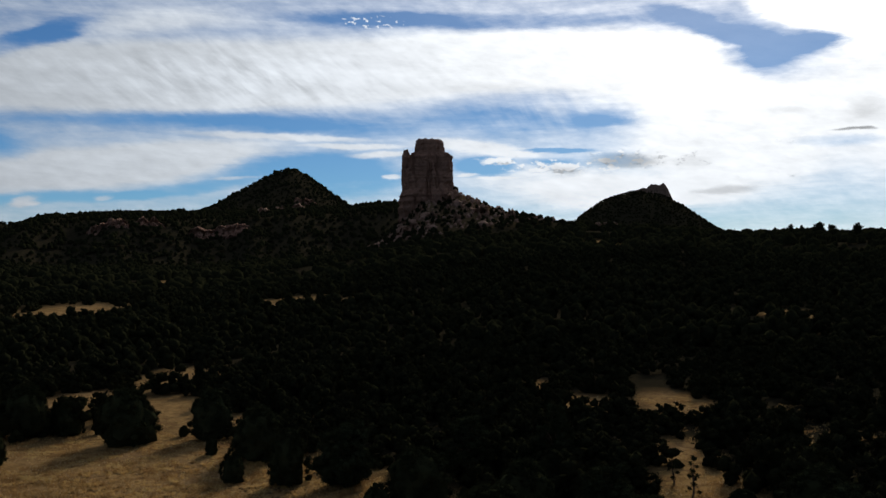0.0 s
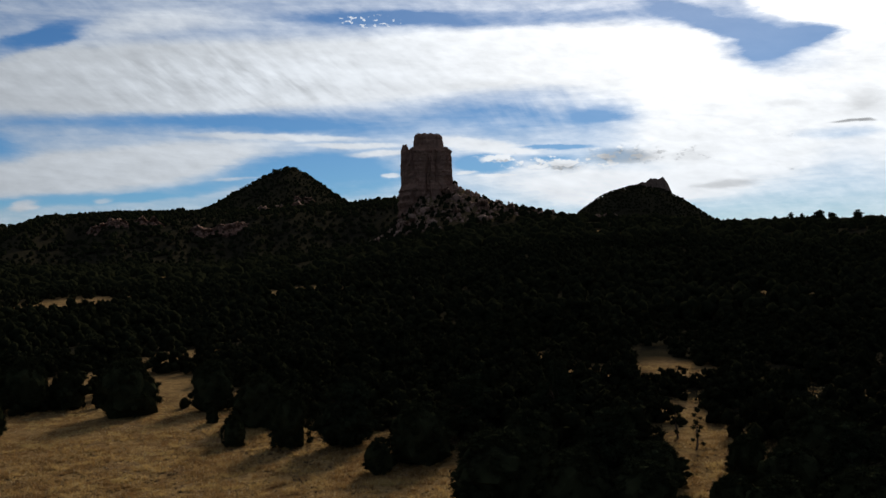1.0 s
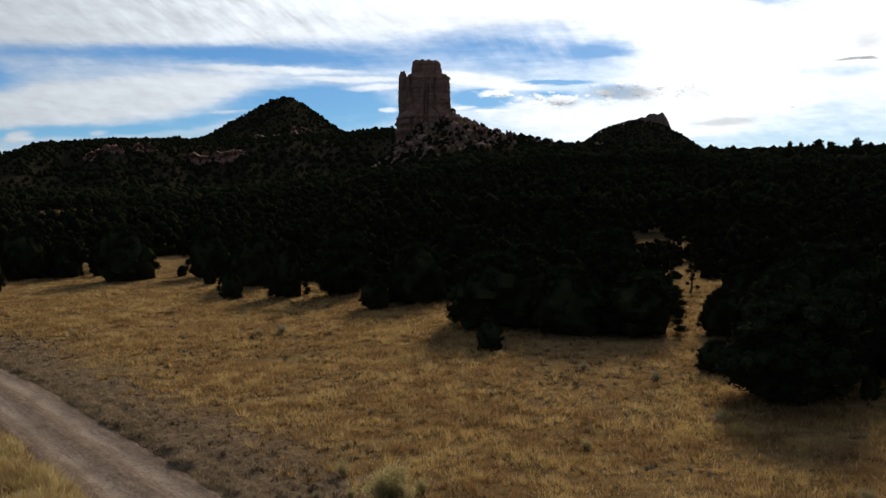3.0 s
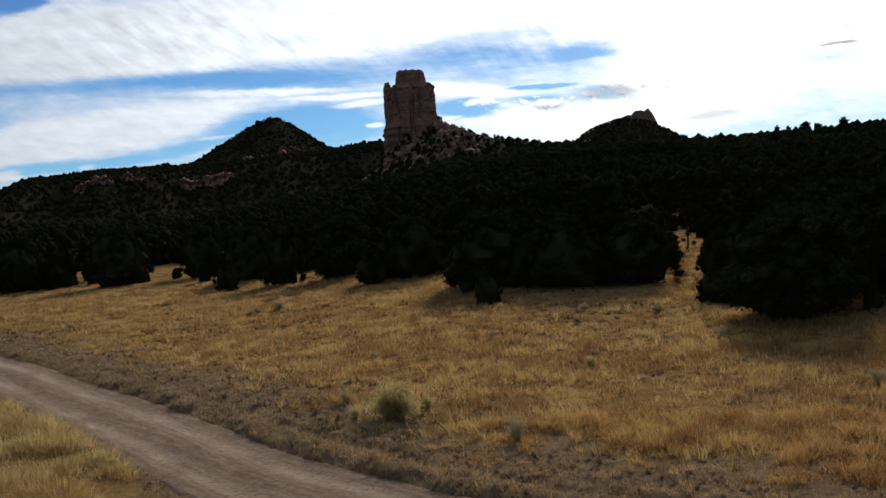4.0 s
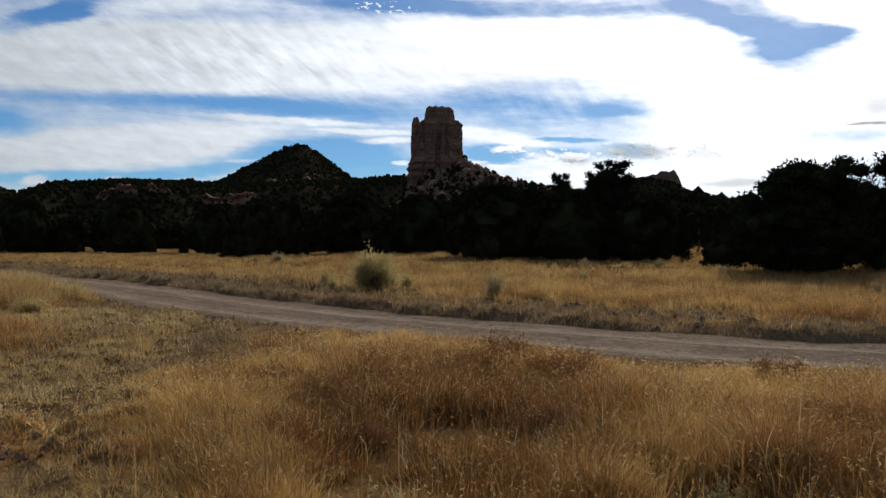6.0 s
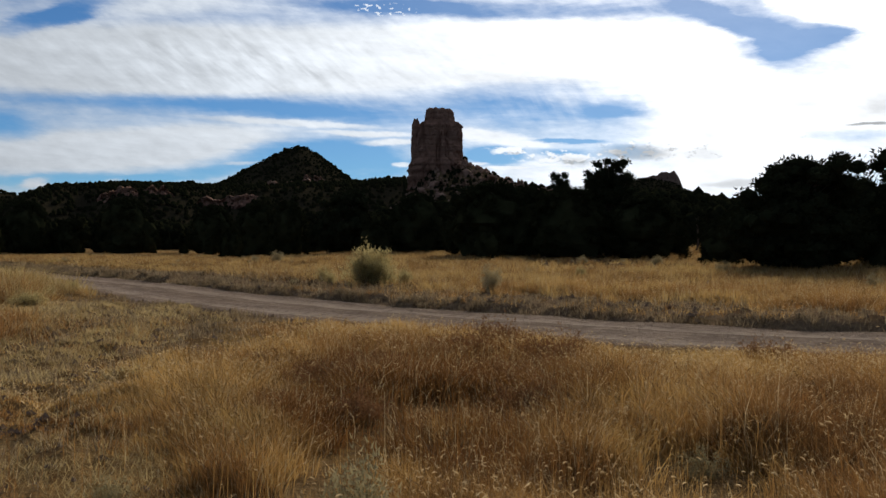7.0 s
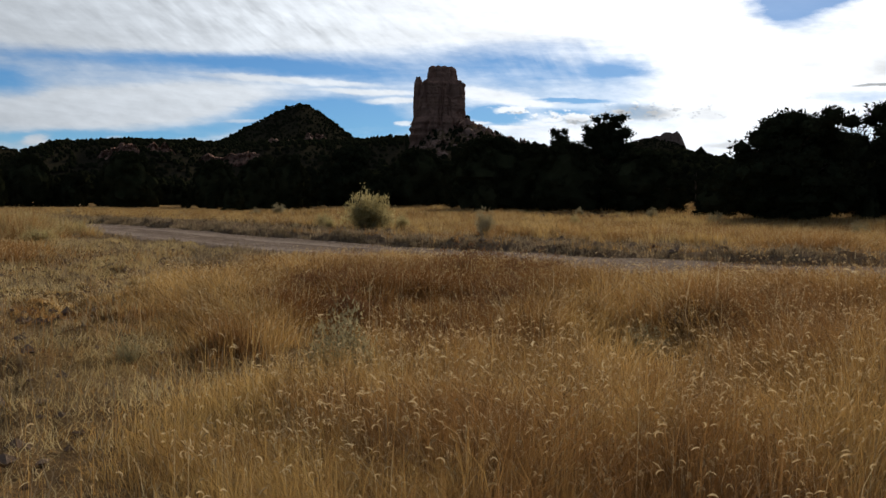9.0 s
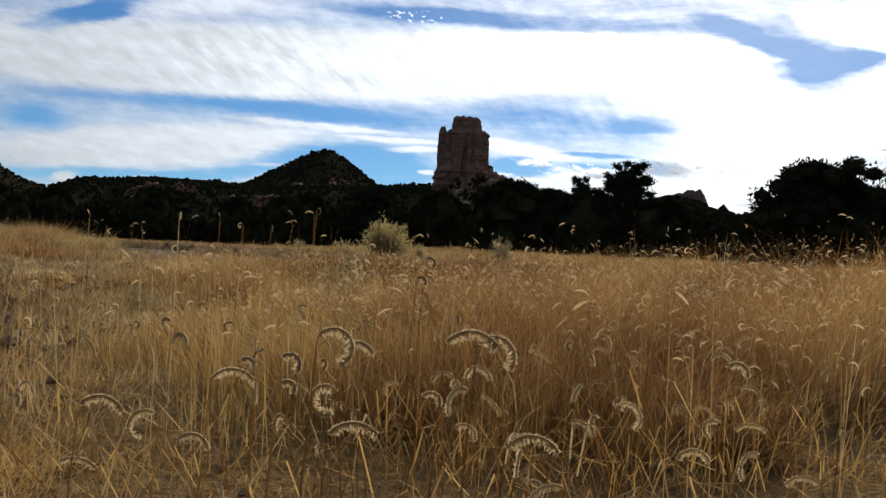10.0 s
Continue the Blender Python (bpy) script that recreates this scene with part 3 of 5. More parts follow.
# ---- rock ----
def column(cx, cy, z0, z1, half, deep, seed, taper=0.8, rows=90, cols=150, top=0.35, round_top=0.12):
    """A cliff-sided pillar with beds, cracks and a broken top."""
    th = np.linspace(0, 2 * np.pi, cols, endpoint=False)
    u = np.linspace(0, 1, rows)
    uu, tt = np.meshgrid(u, th, indexing="ij")
    c, s = np.cos(tt), np.sin(tt)
    box = (np.abs(c) ** 3.2 + np.abs(s) ** 3.2) ** (-1 / 3.2)
    size = 1 + (taper - 1) * uu ** 1.6
    zz = z0 + (z1 - z0) * uu
    px, py = c * half, s * deep
    crack = np.abs(fbm(px / 9.0, py / 9.0, zz / 60, 3, seed))
    crack = -0.15 * np.exp(-(crack / 0.11) ** 2)
    bed = fbm(zz / 5.0, 0.3, 0, 4, seed + 3) * 0.05 + np.floor(zz / 7.0 + 0.6 * fbm(px / 20, py / 20, 0, 2, seed + 4)) % 2 * 0.018
    lump = fbm(px / 11, py / 11, zz / 20, 4, seed + 6) * 0.15 + fbm(px / 2.4, py / 2.4, zz / 3, 3, seed + 8) * 0.035
    rad = box * size * (1 + crack + bed + lump)
    rad = rad * (1 - smooth(1 - round_top, 1, uu) ** 2 * top)
    x, y = cx + c * half * rad, cy + s * deep * rad
    zz = zz + fbm(x / 7, y / 7, 0, 3, seed + 9) * 2.0 * uu ** 4
    v = np.stack([x, y, zz], -1).reshape(-1, 3)
    cap_v = np.array([[cx, cy, z1 + 0.6]])
    k, base = len(v), (rows - 1) * cols
    cap = np.stack([base + np.arange(cols), base + (np.arange(cols) + 1) % cols, np.full(cols, k)], -1)
    return np.concatenate([v, cap_v]), grid_faces(rows, cols, True), cap


def column_part(name, parent, mat, *args, **kw):
    v, f, cap = column(*args, **kw)
    return part(name, mesh_from(name, v, [f, cap], mat), parent)


def build_tower():
    cx, cy = TOWER
    tower = tagged(new("rock_tower"), "tall reddish-brown sandstone tower standing on a talus cone", "rock formation")
    column_part("column", tower, ROCK, cx - 1, cy, 60, 127, 25.0, 24, 51, 0.84, 110, 190)
    column_part("summit", tower, ROCK, cx + 0.5, cy + 2, 108, 138.5, 17.0, 17, 63, 0.76, 50, 110, top=0.15)
    column_part("pillar", tower, ROCK, cx - 24.5, cy + 2, 68, 128, 5.8, 9, 71, 0.72, 70, 60, top=0.5)
    column_part("pillar", tower, ROCK, cx + 17.5, cy + 1, 66, 121, 8.0, 11, 83, 0.66, 70, 60, top=0.5)
    column_part("ledge", tower, ROCK, cx - 1.5, cy - 3, 52, 86, 30, 27, 97, 0.9, 40, 190, top=0.1)


build_tower()


def boulders(name, label, spots, mat, seed, squash=0.7):
    pile = Pile()
    g = np.random.default_rng(seed)
    bv, bf = OCTA if len(spots) > 1000 else BALL[1]
    xs, ys = np.array([q[0] for q in spots]), np.array([q[1] for q in spots])
    for (x, y, size), z in zip(spots, ground_height(xs, ys)):
        v = bv * (1 + 0.3 * g.uniform(-1, 1, (len(bv), 1)))
        a = g.uniform(0, 6.28)
        v = v * size * np.array([g.uniform(0.8, 1.5), g.uniform(0.8, 1.3), squash * g.uniform(0.7, 1.4)])
        v = np.stack([v[:, 0] * np.cos(a) - v[:, 1] * np.sin(a), v[:, 0] * np.sin(a) + v[:, 1] * np.cos(a), v[:, 2]], -1)
        pile.add(v + [x, y, z + size * 0.15], bf)
    return tagged(new(name, pile.mesh(name, mat)), label, "rocks", kind="stuff")


def talus_spots(n, seed):
    g = np.random.default_rng(seed)
    out = []
    while len(out) < n:
        a, d = g.uniform(-math.pi, 0.5), g.uniform(0.25, 1.5)
        dx = d * math.cos(a)
        x = TOWER[0] + dx * (85 if dx > 0 else 45)
        y = TOWER[1] + d * math.sin(a) * 55 - 6
        out.append((x, y, g.uniform(0.4, 1.5) * (2.2 if g.random() < 0.08 else 1)))
    return out


def clod_spots(n, seed):
    g = np.random.default_rng(seed)
    i = g.integers(120, len(ROAD_LINE) - 190, n)
    d = np.gradient(ROAD_LINE, axis=0)
    d /= np.linalg.norm(d, axis=1)[:, None]
    s = np.where(g.random(n) < 0.88, 1.95 + 4.2 * g.random(n) ** 1.2, -1.6 - 0.8 * g.random(n))
    out = [(ROAD_LINE[k, 0] - d[k, 1] * o, ROAD_LINE[k, 1] + d[k, 0] * o, 0.016 + 0.07 * g.random() ** 4) for k, o in zip(i, s)]
    for k in g.integers(6, len(TRACK_LINE) - 50, n // 2):
        out.append((TRACK_LINE[k, 0] + g.normal() * 1.1, TRACK_LINE[k, 1] + g.normal() * 1.1, 0.014 + 0.045 * g.random() ** 3))
    return out


boulders("earth_clods", "brown clods and stones along the road's edge", clod_spots(6500, 8), CLOD, 9)
def stone_spots(n, seed):
    g = np.random.default_rng(seed)
    az, r = np.radians(g.normal(9, 6.5, n)), g.uniform(30, 74, n)
    return [(d * math.sin(a), d * math.cos(a), 0.025 + 0.10 * g.random() ** 4) for a, d in zip(az, r)]


boulders("meadow_stones", "small brown stones strewn over the upper meadow", stone_spots(2600, 11), CLOD, 12)
boulders("talus_boulders", "broken pale sandstone boulders on the tower's talus", talus_spots(800, 3), ROCK_PALE, 5)
boulders("talus_blocks", "great fallen pinkish sandstone blocks below the tower", [(x, y, 0.5 + 1.25 * r) for x, y, r in talus_spots(400, 6)], ROCK_PALE, 10, 0.9)


def outcrop(name, label, az, r, width, height, seed, mat, sink=3.0, depth=14.0):
    """A broken cliff band across a hillside."""
    a = radians(az)
    ux, uy = math.cos(a), -math.sin(a)
    u, w = np.meshgrid(np.linspace(-0.5, 0.5, 70), np.linspace(0, 1, 26), indexing="ij")
    env = np.clip(1 - (2 * np.abs(u)) ** 3, 0, 1)
    bx = r * math.sin(a) + u * width * ux
    by = r * math.cos(a) + u * width * uy
    out = depth * (w - 0.15 * np.sin(w * 9)) + 5 * fbm(u * 9, w * 4, 0, 4, seed) + 6 * np.abs(fbm(u * 26, w * 2, 0, 3, seed + 2))
    x, y = bx + out * math.sin(a), by + out * math.cos(a)
    zb = land(bx, by) - sink
    z = zb + (height * env * (0.75 + 0.35 * fbm(u * 6, 0.2, 0, 3, seed + 5)) + sink) * np.minimum(w * 1.15, 1.0) ** 0.85 \
        + 1.2 * fbm(u * 30, w * 8, 0, 3, seed + 7)
    f = grid_faces(70, 26)
    ob = new(name, mesh_from(name, np.stack([x, y, z], -1).reshape(-1, 3), f, mat))
    return tagged(ob, label, "rock outcrop", group="cliff bands on the hillside")


def build_outcrops():
    for az, r, w, h, seed, mat in ((-13.3, 1285, 84, 27, 21, ROCK), (-19.5, 1290, 60, 19, 22, ROCK),
                                   (-17.2, 1300, 46, 15, 23, ROCK), (-9.2, 1700, 70, 18, 24, ROCK_PALE),
                                   (-8.2, 2060, 60, 24, 25, ROCK), (-3.4, 930, 30, 7, 26, ROCK_PALE),
                                   (9.6, 850, 34, 9, 27, ROCK_PALE), (-10.6, 1480, 40, 12, 28, ROCK_PALE),
                                   (-2.2, 915, 24, 13, 31, ROCK_PALE), (-0.6, 922, 20, 17, 32, ROCK_PALE), (0.9, 918, 22, 15, 33, ROCK_PALE),
                                   (2.4, 935, 20, 14, 34, ROCK_PALE), (-1.4, 940, 20, 18, 35, ROCK_PALE), (0.2, 946, 18, 19, 36, ROCK_PALE), (4.0, 945, 22, 11, 37, ROCK_PALE)):
        outcrop("cliff_outcrop", "weathered pinkish sandstone cliff band among dark trees", az, r, w, h, seed, mat)


build_outcrops()


def build_far_butte():
    butte = tagged(new("rock_butte"), "distant dark sandstone cap with one steep face", "rock formation")
    # a ridge that climbs to one peak and falls off steeply beyond it
    u, w = np.meshgrid(np.linspace(690, 1020, 90), np.linspace(-1, 1, 40), indexing="ij")
    crest = np.interp(u, [690, 760, 820, 862, 884, 903, 922, 944, 975, 1020], [215, 260, 279, 286, 293, 295, 274, 222, 186, 120])
    crest = crest + 5 * fbm(u / 26, w * 2, 0, 4, 121) + 3 * np.abs(fbm(u / 9, w * 5, 0, 3, 125))
    z = crest - 190 * np.abs(w) ** 1.3
    part("cap", mesh_from("cap", np.stack([u, 3880 + 150 * w, z], -1).reshape(-1, 3), grid_faces(90, 40), ROCK_DARK), butte)


build_far_butte()


# ---- trees ----
def leaf_cloud(g, centres, radii, per, length, width, up=0.3):
    """Small leaf sprays round the centres, pointing outwards."""
    n = len(centres) * per
    c = np.repeat(centres, per, 0)
    rad = np.repeat(radii, per)[:, None]
    d = g.normal(size=(n, 3))
    d /= np.linalg.norm(d, axis=1)[:, None]
    p = c + d * rad * g.uniform(0.25, 1.05, (n, 1)) * [1, 1, 0.8]
    out = d + g.normal(size=(n, 3)) * 0.7 + [0, 0, up]
    out /= np.linalg.norm(out, axis=1)[:, None]
    side = np.cross(out, g.normal(size=(n, 3)))
    side /= np.linalg.norm(side, axis=1)[:, None] + 1e-9
    ln = length * g.uniform(0.6, 1.4, (n, 1))
    wd = width * g.uniform(0.6, 1.3, (n, 1))
    v = np.stack([p - side * wd, p + side * wd, p + out * ln], 1).reshape(-1, 3)
    return v, np.arange(n * 3).reshape(-1, 3)


def make_tree(name, label, h, w, seed, kind, leaves=42, category="tree", group=""):
    """kind 0: round juniper with foliage to the ground; 1: open pinyon with bare limbs below; 2: slim young tree."""
    g = np.random.default_rng(seed)
    tree = tagged(new(name), label, category, group)
    trunk = Pile()
    low = {0: 0.04, 1: 0.03, 2: 0.1}[kind]
    lean = g.normal(size=2) * 0.04 * h
    base = 0.012 * w + 0.02 * h
    zs = np.linspace(-0.15, h * 0.8, 9)
    path = np.stack([lean[0] * (zs / h) ** 2 + g.normal(size=9) * 0.015 * h, lean[1] * (zs / h) ** 2 + g.normal(size=9) * 0.015 * h, zs], -1)
    trunk.add(*tube(path, base * np.linspace(1.15, 0.15, 9), 9))
    n = {0: 125, 1: 74, 2: 16}[kind] if w > 3 else {0: 60, 1: 20, 2: 12}[kind]
    centres, radii = [], []

    def limb_to(c, u, thick):
        z0 = h * max(0.05, 0.5 * u)
        k = np.linspace(0, 1, 5)[:, None]
        start = np.array([path[-1, 0] * (z0 / h) ** 2, path[-1, 1] * (z0 / h) ** 2, z0])
        limb = start * (1 - k) + np.array(c) * k + np.array([0, 0, 0.06 * h]) * np.sin(k * np.pi)
        trunk.add(*tube(limb, base * thick * np.linspace(1, 0.14, 5), 5))

    crown = Pile()
    if kind == 1:
        # boughs end in separate lobes, with gaps of sky between them
        lobes = 27 if w > 3 else 9
        for j in range(lobes):
            u = low + (1 - low) * ((j + g.uniform(0.2, 0.8)) / lobes) ** 0.72
            prof = np.sin(np.pi * np.clip(u * 0.74 + 0.16, 0, 1)) ** 0.55 * (1 - 0.3 * smooth(0.6, 1.0, u))
            a = j * 2.399 + g.uniform(-0.6, 0.6)
            d = w * 0.5 * prof * g.uniform(0.35, 0.9) * (1 - 0.35 * smooth(0.55, 1.0, u))
            c0 = np.array([path[-1, 0] * u ** 2 + d * np.cos(a), path[-1, 1] * u ** 2 + d * np.sin(a), h * (0.07 + 0.87 * u + g.uniform(-0.07, 0.03))])
            limb_to(c0, u, 0.5)
            for _ in range(6):
                c = c0 + g.normal(size=3) * [0.07 * w, 0.07 * w, 0.045 * h]
                centres.append(c)
                radii.append(g.uniform(0.04, 0.075) * (w + h * 0.4))
                limb_to(c, u, 0.14)
        for j in range(60 if w > 3 else 16):
            b, c = g.uniform(0, 6.28), g.uniform(-0.95, 0.45)
            k = math.sqrt(1 - c * c) * g.uniform(0.75, 1.15)
            centres.append((0.35 * w * k * math.cos(b), 0.35 * w * k * math.sin(b), h * max(0.07, 0.36 + 0.31 * c)))
            radii.append(g.uniform(0.05, 0.08) * (w + h * 0.4))
    for i in range(0 if kind == 1 else n):
        u = low + (1 - low) * ((i + g.uniform(0, 1)) / n) ** 0.85
        if kind == 0:
            # a dome that swells a little above the ground and closes at the top
            prof = np.clip(1.0 - max(0.0, (u - 0.28) / 0.74) ** 2.3, 0.06, 1) ** 0.62 * (0.94 + 0.06 * min(1.0, u / 0.2))
        else:
            prof = np.clip(1.1 - u, 0.12, 1) ** 0.7
        a = i * 2.399 + g.uniform(-0.5, 0.5)
        prof = prof * (1 + 0.12 * np.sin(3 * a + seed) + 0.08 * np.sin(7 * u * 3 + 2 * a))
        d = w * 0.5 * prof * (g.uniform(0.78, 1.0) if kind == 0 else g.uniform(0.4, 0.95))
        centres.append((path[-1, 0] * u ** 2 + d * np.cos(a), path[-1, 1] * u ** 2 + d * np.sin(a), h * (0.02 + 0.93 * u)))
        radii.append(g.uniform(0.05, 0.11) * (w + h * 0.4) * (0.72 if kind == 0 else 1.0))
        if i % 3 == 0:
            limb_to(centres[-1], u, 0.42)
    centres, radii = np.array(centres), np.array(radii)
    bv, bf = BALL[1]
    for c, r in zip(centres, radii):
        k = 0.6
        wob = 1 + 0.3 * fbm(bv[:, 0] * 2 + c[0], bv[:, 1] * 2 + c[1], bv[:, 2] * 2 + c[2], 2, seed)[:, None]
        crown.add(c + bv * wob * r * k * [1, 1, 0.85], bf)
    if kind < 2:
        # the shaded inside of the crown
        bv, bf = BALL[3]
        wob = 1 + 0.22 * fbm(bv[:, 0] * 2, bv[:, 1] * 2, bv[:, 2] * 2, 4, seed)[:, None]
        wide, tall, mid = ((0.43, 0.44, 0.44), (0.25, 0.20, 0.30))[kind]
        if kind == 0:
            bv = bv * np.stack([np.where(bv[:, 2] < 0, (1.05 - bv[:, 2] ** 2) ** -0.4, 1.0)] * 2 + [np.ones(len(bv))], -1)
        crown.add(np.maximum(bv * wob * [w * wide, w * wide, h * tall] + [0, 0, h * mid], [-99, -99, 0.02]), bf)
    size = 0.014 * (w + h) * 0.5 + 0.045
    crown.add(*leaf_cloud(g, centres, radii * 0.92, int(leaves * 2.0), size * 1.25, size * 0.42))
    cloud = np.concatenate(crown.v)
    fit = np.array([w * 0.5 / np.percentile(np.hypot(cloud[:, 0], cloud[:, 1]), 98)] * 2 + [h / np.percentile(cloud[:, 2], 99.7)])
    crown.v = [v * fit for v in crown.v]
    trunk.v = [v * fit for v in trunk.v]
    part("trunk", trunk.mesh("trunk", BARK, True), tree, "grey-brown shaggy bark")
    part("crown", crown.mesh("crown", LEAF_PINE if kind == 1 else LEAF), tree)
    return tree


def stand(tree, x, y, turn=0.0, sx=1.0, sz=1.0, first=False):
    m = Matrix.Translation((x, y, float(ground_height(np.array([x]), np.array([y]))[0]) - 0.03)) @ pose(0, 0, 0, 0, 0, turn)
    if first:
        ob = tree
        ob.matrix_basis = m
    else:
        ob = copy_thing(tree, m)
    ob.scale = (sx, sx, sz)
    return ob


EDGE = "trees along the meadow's edge"


def build_edge_trees():
    round_a = make_tree("juniper_tree", "dense dark green juniper with foliage down to the grass", 6.0, 6.4, 1, 0, 70, group=EDGE)
    round_b = make_tree("juniper_tree", "dense dark green juniper with foliage down to the grass", 6.2, 5.2, 2, 0, 70, group=EDGE)
    open_a = make_tree("pinyon_tree", "wide dark pinyon pine with bare lower limbs in the grass", 5.4, 7.2, 3, 1, 70, group=EDGE)
    open_b = make_tree("pinyon_tree", "tall dark pinyon pine with an open ragged crown", 7.0, 5.2, 4, 1, 60, group=EDGE)
    small = make_tree("young_juniper", "small dark bushy juniper standing alone in the meadow", 2.6, 2.2, 5, 0, 60, group=EDGE)
    slim = make_tree("young_pinyon", "slim young dark pinyon at the edge of the wood", 3.2, 1.2, 6, 2, 50, group=EDGE)
    used = set()

    def put(t, x, y, h, w, turn):
        name = t.name
        dims = {round_a.name: (6.0, 6.4), round_b.name: (6.2, 5.2), open_a.name: (5.4, 7.2), open_b.name: (7.0, 5.2),
                small.name: (2.6, 2.2), slim.name: (3.2, 1.2)}[name]
        stand(t, x, y, turn, w / dims[1], h / dims[0], name not in used)
        used.add(name)

    for t, x, y, h, w, turn in (
            (open_a, 14.3, 39.8, 4.7, 6.5, 0), (open_a, 20.6, 43, 5.7, 7.6, 40), (open_b, 26.5, 48, 5.6, 5.4, 90),
            (round_a, 2.6, 62.5, 5.0, 6.6, 0), (round_b, 5.2, 61.5, 4.4, 4.8, 64), (round_a, 7.4, 58.5, 4.3, 5.4, 70), (round_b, 11.4, 57.6, 3.8, 5.6, 0),
            (open_b, 10.3, 61.8, 6.2, 5.4, 0), (open_b, 9.3, 82.5, 6.5, 3.8, 140), (round_b, 5.4, 70, 4.8, 5.4, 120),
            (round_a, -36.4, 106.5, 6.4, 7.0, 150), (round_b, -50.4, 112.5, 6.3, 6.0, 200), (round_a, -45.6, 113, 4.2, 3.6, 30),
            (round_b, -47.0, 95.5, 4.6, 3.6, 250), (round_b, -15.0, 86, 5.2, 4.2, 33), (small, -20.6, 88.5, 3.0, 2.5, 0),
            (small, -25.4, 100, 2.1, 1.5, 60), (small, -5.9, 73, 2.8, 2.6, 100), (small, 2.0, 53.6, 2.0, 1.6, 190),
            (slim, 19.6, 76, 3.4, 1.3, 0), (slim, 19.0, 80, 3.0, 1.2, 80), (round_b, 20.6, 66.5, 3.4, 3.4, 10),
            (small, 17.6, 39.2, 1.3, 0.9, 20), (small, -31.4, 111, 1.3, 1.3, 77), (small, 13.0, 46.2, 1.6, 2.2, 140),
            (round_a, -2.8, 76, 4.8, 5.6, 222), (open_a, -9.5, 84, 5.6, 6.0, 60), (round_a, -20, 98, 5.6, 5.8, 310),
            (round_b, -27.5, 109, 5.8, 5.6, 95), (round_a, -58, 112, 6.4, 6.6, 12), (open_b, 25.5, 60, 5.2, 5.0, 200),
            (round_a, 27, 68, 4.6, 5.8, 45), (round_b, 31, 56, 5.2, 5.4, 160), (open_a, 34, 48, 5.8, 6.6, 240),
            (open_b, 265, 723, 9, 6, 10), (open_b, 274, 725, 8, 5, 50), (open_a, 287, 725, 11, 11, 60), (open_a, 298, 726, 10, 9, 200), (open_b, 280, 641, 12, 9, 20),
            (round_b, 16.7, 57, 3.0, 3.4, 40), (round_b, 18.6, 54, 3.6, 4.8, 75), (round_a, 23.2, 53, 4.2, 5.6, 20), (open_a, 28.5, 50, 4.6, 6.2, 300), (round_a, 21.5, 60, 4.2, 5.2, 215),
            (round_a, 14.0, 66, 3.2, 5.0, 130), (open_b, 1.6, 84, 5.6, 5.2, 20), (round_b, -63, 122, 6.0, 5.5, 300)):
        put(t, x, y, h, w, turn)


build_edge_trees()


def wood_template(g, kind):
    """A tree of the wood: lumps of foliage with loose sprays round them."""
    n, per, size = {"mid": (9, 24, (0.07, 0.028)), "back": (4, 8, (0.10, 0.042)), "far": (1, 0, (0.1, 0.1))}[kind]
    pile = Pile()
    th = np.arange(5) * 2 * np.pi / 5
    rings = ((0.9, -0.7), (0.78, 0.4)) if kind == "far" else ((0.8, -0.9), (1.0, -0.1), (0.62, 0.5))
    hv = np.concatenate([np.stack([np.cos(th) * r, np.sin(th) * r, np.full(5, z)], -1) for r, z in rings] + [[[0, 0, 1.0]]])
    k, k1 = np.arange(5), (np.arange(5) + 1) % 5
    m = (len(hv) - 1) // 5
    hf = np.concatenate([np.stack(q, -1) for j in range(0, 5 * m - 5, 5) for q in ((k + j, k1 + j, k1 + j + 5), (k + j, k1 + j + 5, k + j + 5))]
                        + [np.stack([k + 5 * m - 5, k1 + 5 * m - 5, np.full(5, 5 * m)], -1)])
    centres, radii = [], []
    for i in range(n):
        a, u = g.uniform(0, 6.28), (i + 0.5) / n
        d = 0.32 * (1 - 0.6 * u) * g.uniform(0.5, 1.1)
        c = np.array([d * math.cos(a), d * math.sin(a), 0.12 + 0.66 * u ])
        r = {1: 0.48, 4: 0.28, 9: 0.20}[n] * (1.1 - 0.4 * u) * g.uniform(0.85, 1.15)
        pile.add(c + hv * (1 + 0.3 * g.uniform(-1, 1, (len(hv), 1))) * r * {1: 0.9, 4: 0.78, 9: 0.72}[n], hf)
        centres.append(c)
        radii.append(r)
    if per:
        lv, lf = leaf_cloud(g, np.array(centres), np.array(radii), per, *size, up=1.5)
        pile.add(lv, lf)
    return np.concatenate(pile.v), np.concatenate([f for f in pile.f[3]])


def scatter_wood(name, label, kind, spots, seed):
    """spots: arrays x, y, height, width."""
    g = np.random.default_rng(seed)
    temps = [wood_template(g, kind) for _ in range(7)]
    x, y, h, w = spots
    which = g.integers(0, 7, len(x))
    turn = g.uniform(0, 6.28, len(x))
    z = land(x, y) - 0.2
    vs, fs, base = [], [], 0
    for k, (tv, tf) in enumerate(temps):
        i = np.where(which == k)[0]
        if not len(i):
            continue
        c, s = np.cos(turn[i])[:, None], np.sin(turn[i])[:, None]
        vx = (tv[None, :, 0] * c - tv[None, :, 1] * s) * w[i][:, None] + x[i][:, None]
        vy = (tv[None, :, 0] * s + tv[None, :, 1] * c) * w[i][:, None] + y[i][:, None]
        vz = tv[None, :, 2] * h[i][:, None] + z[i][:, None]
        vs.append(np.stack([vx, vy, vz], -1).reshape(-1, 3))
        fs.append((tf[None] + (np.arange(len(i)) * len(tv))[:, None, None]).reshape(-1, 3) + base)
        base += len(i) * len(tv)
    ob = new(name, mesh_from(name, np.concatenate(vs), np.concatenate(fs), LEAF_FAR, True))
    return tagged(ob, label, "woodland", kind="stuff")


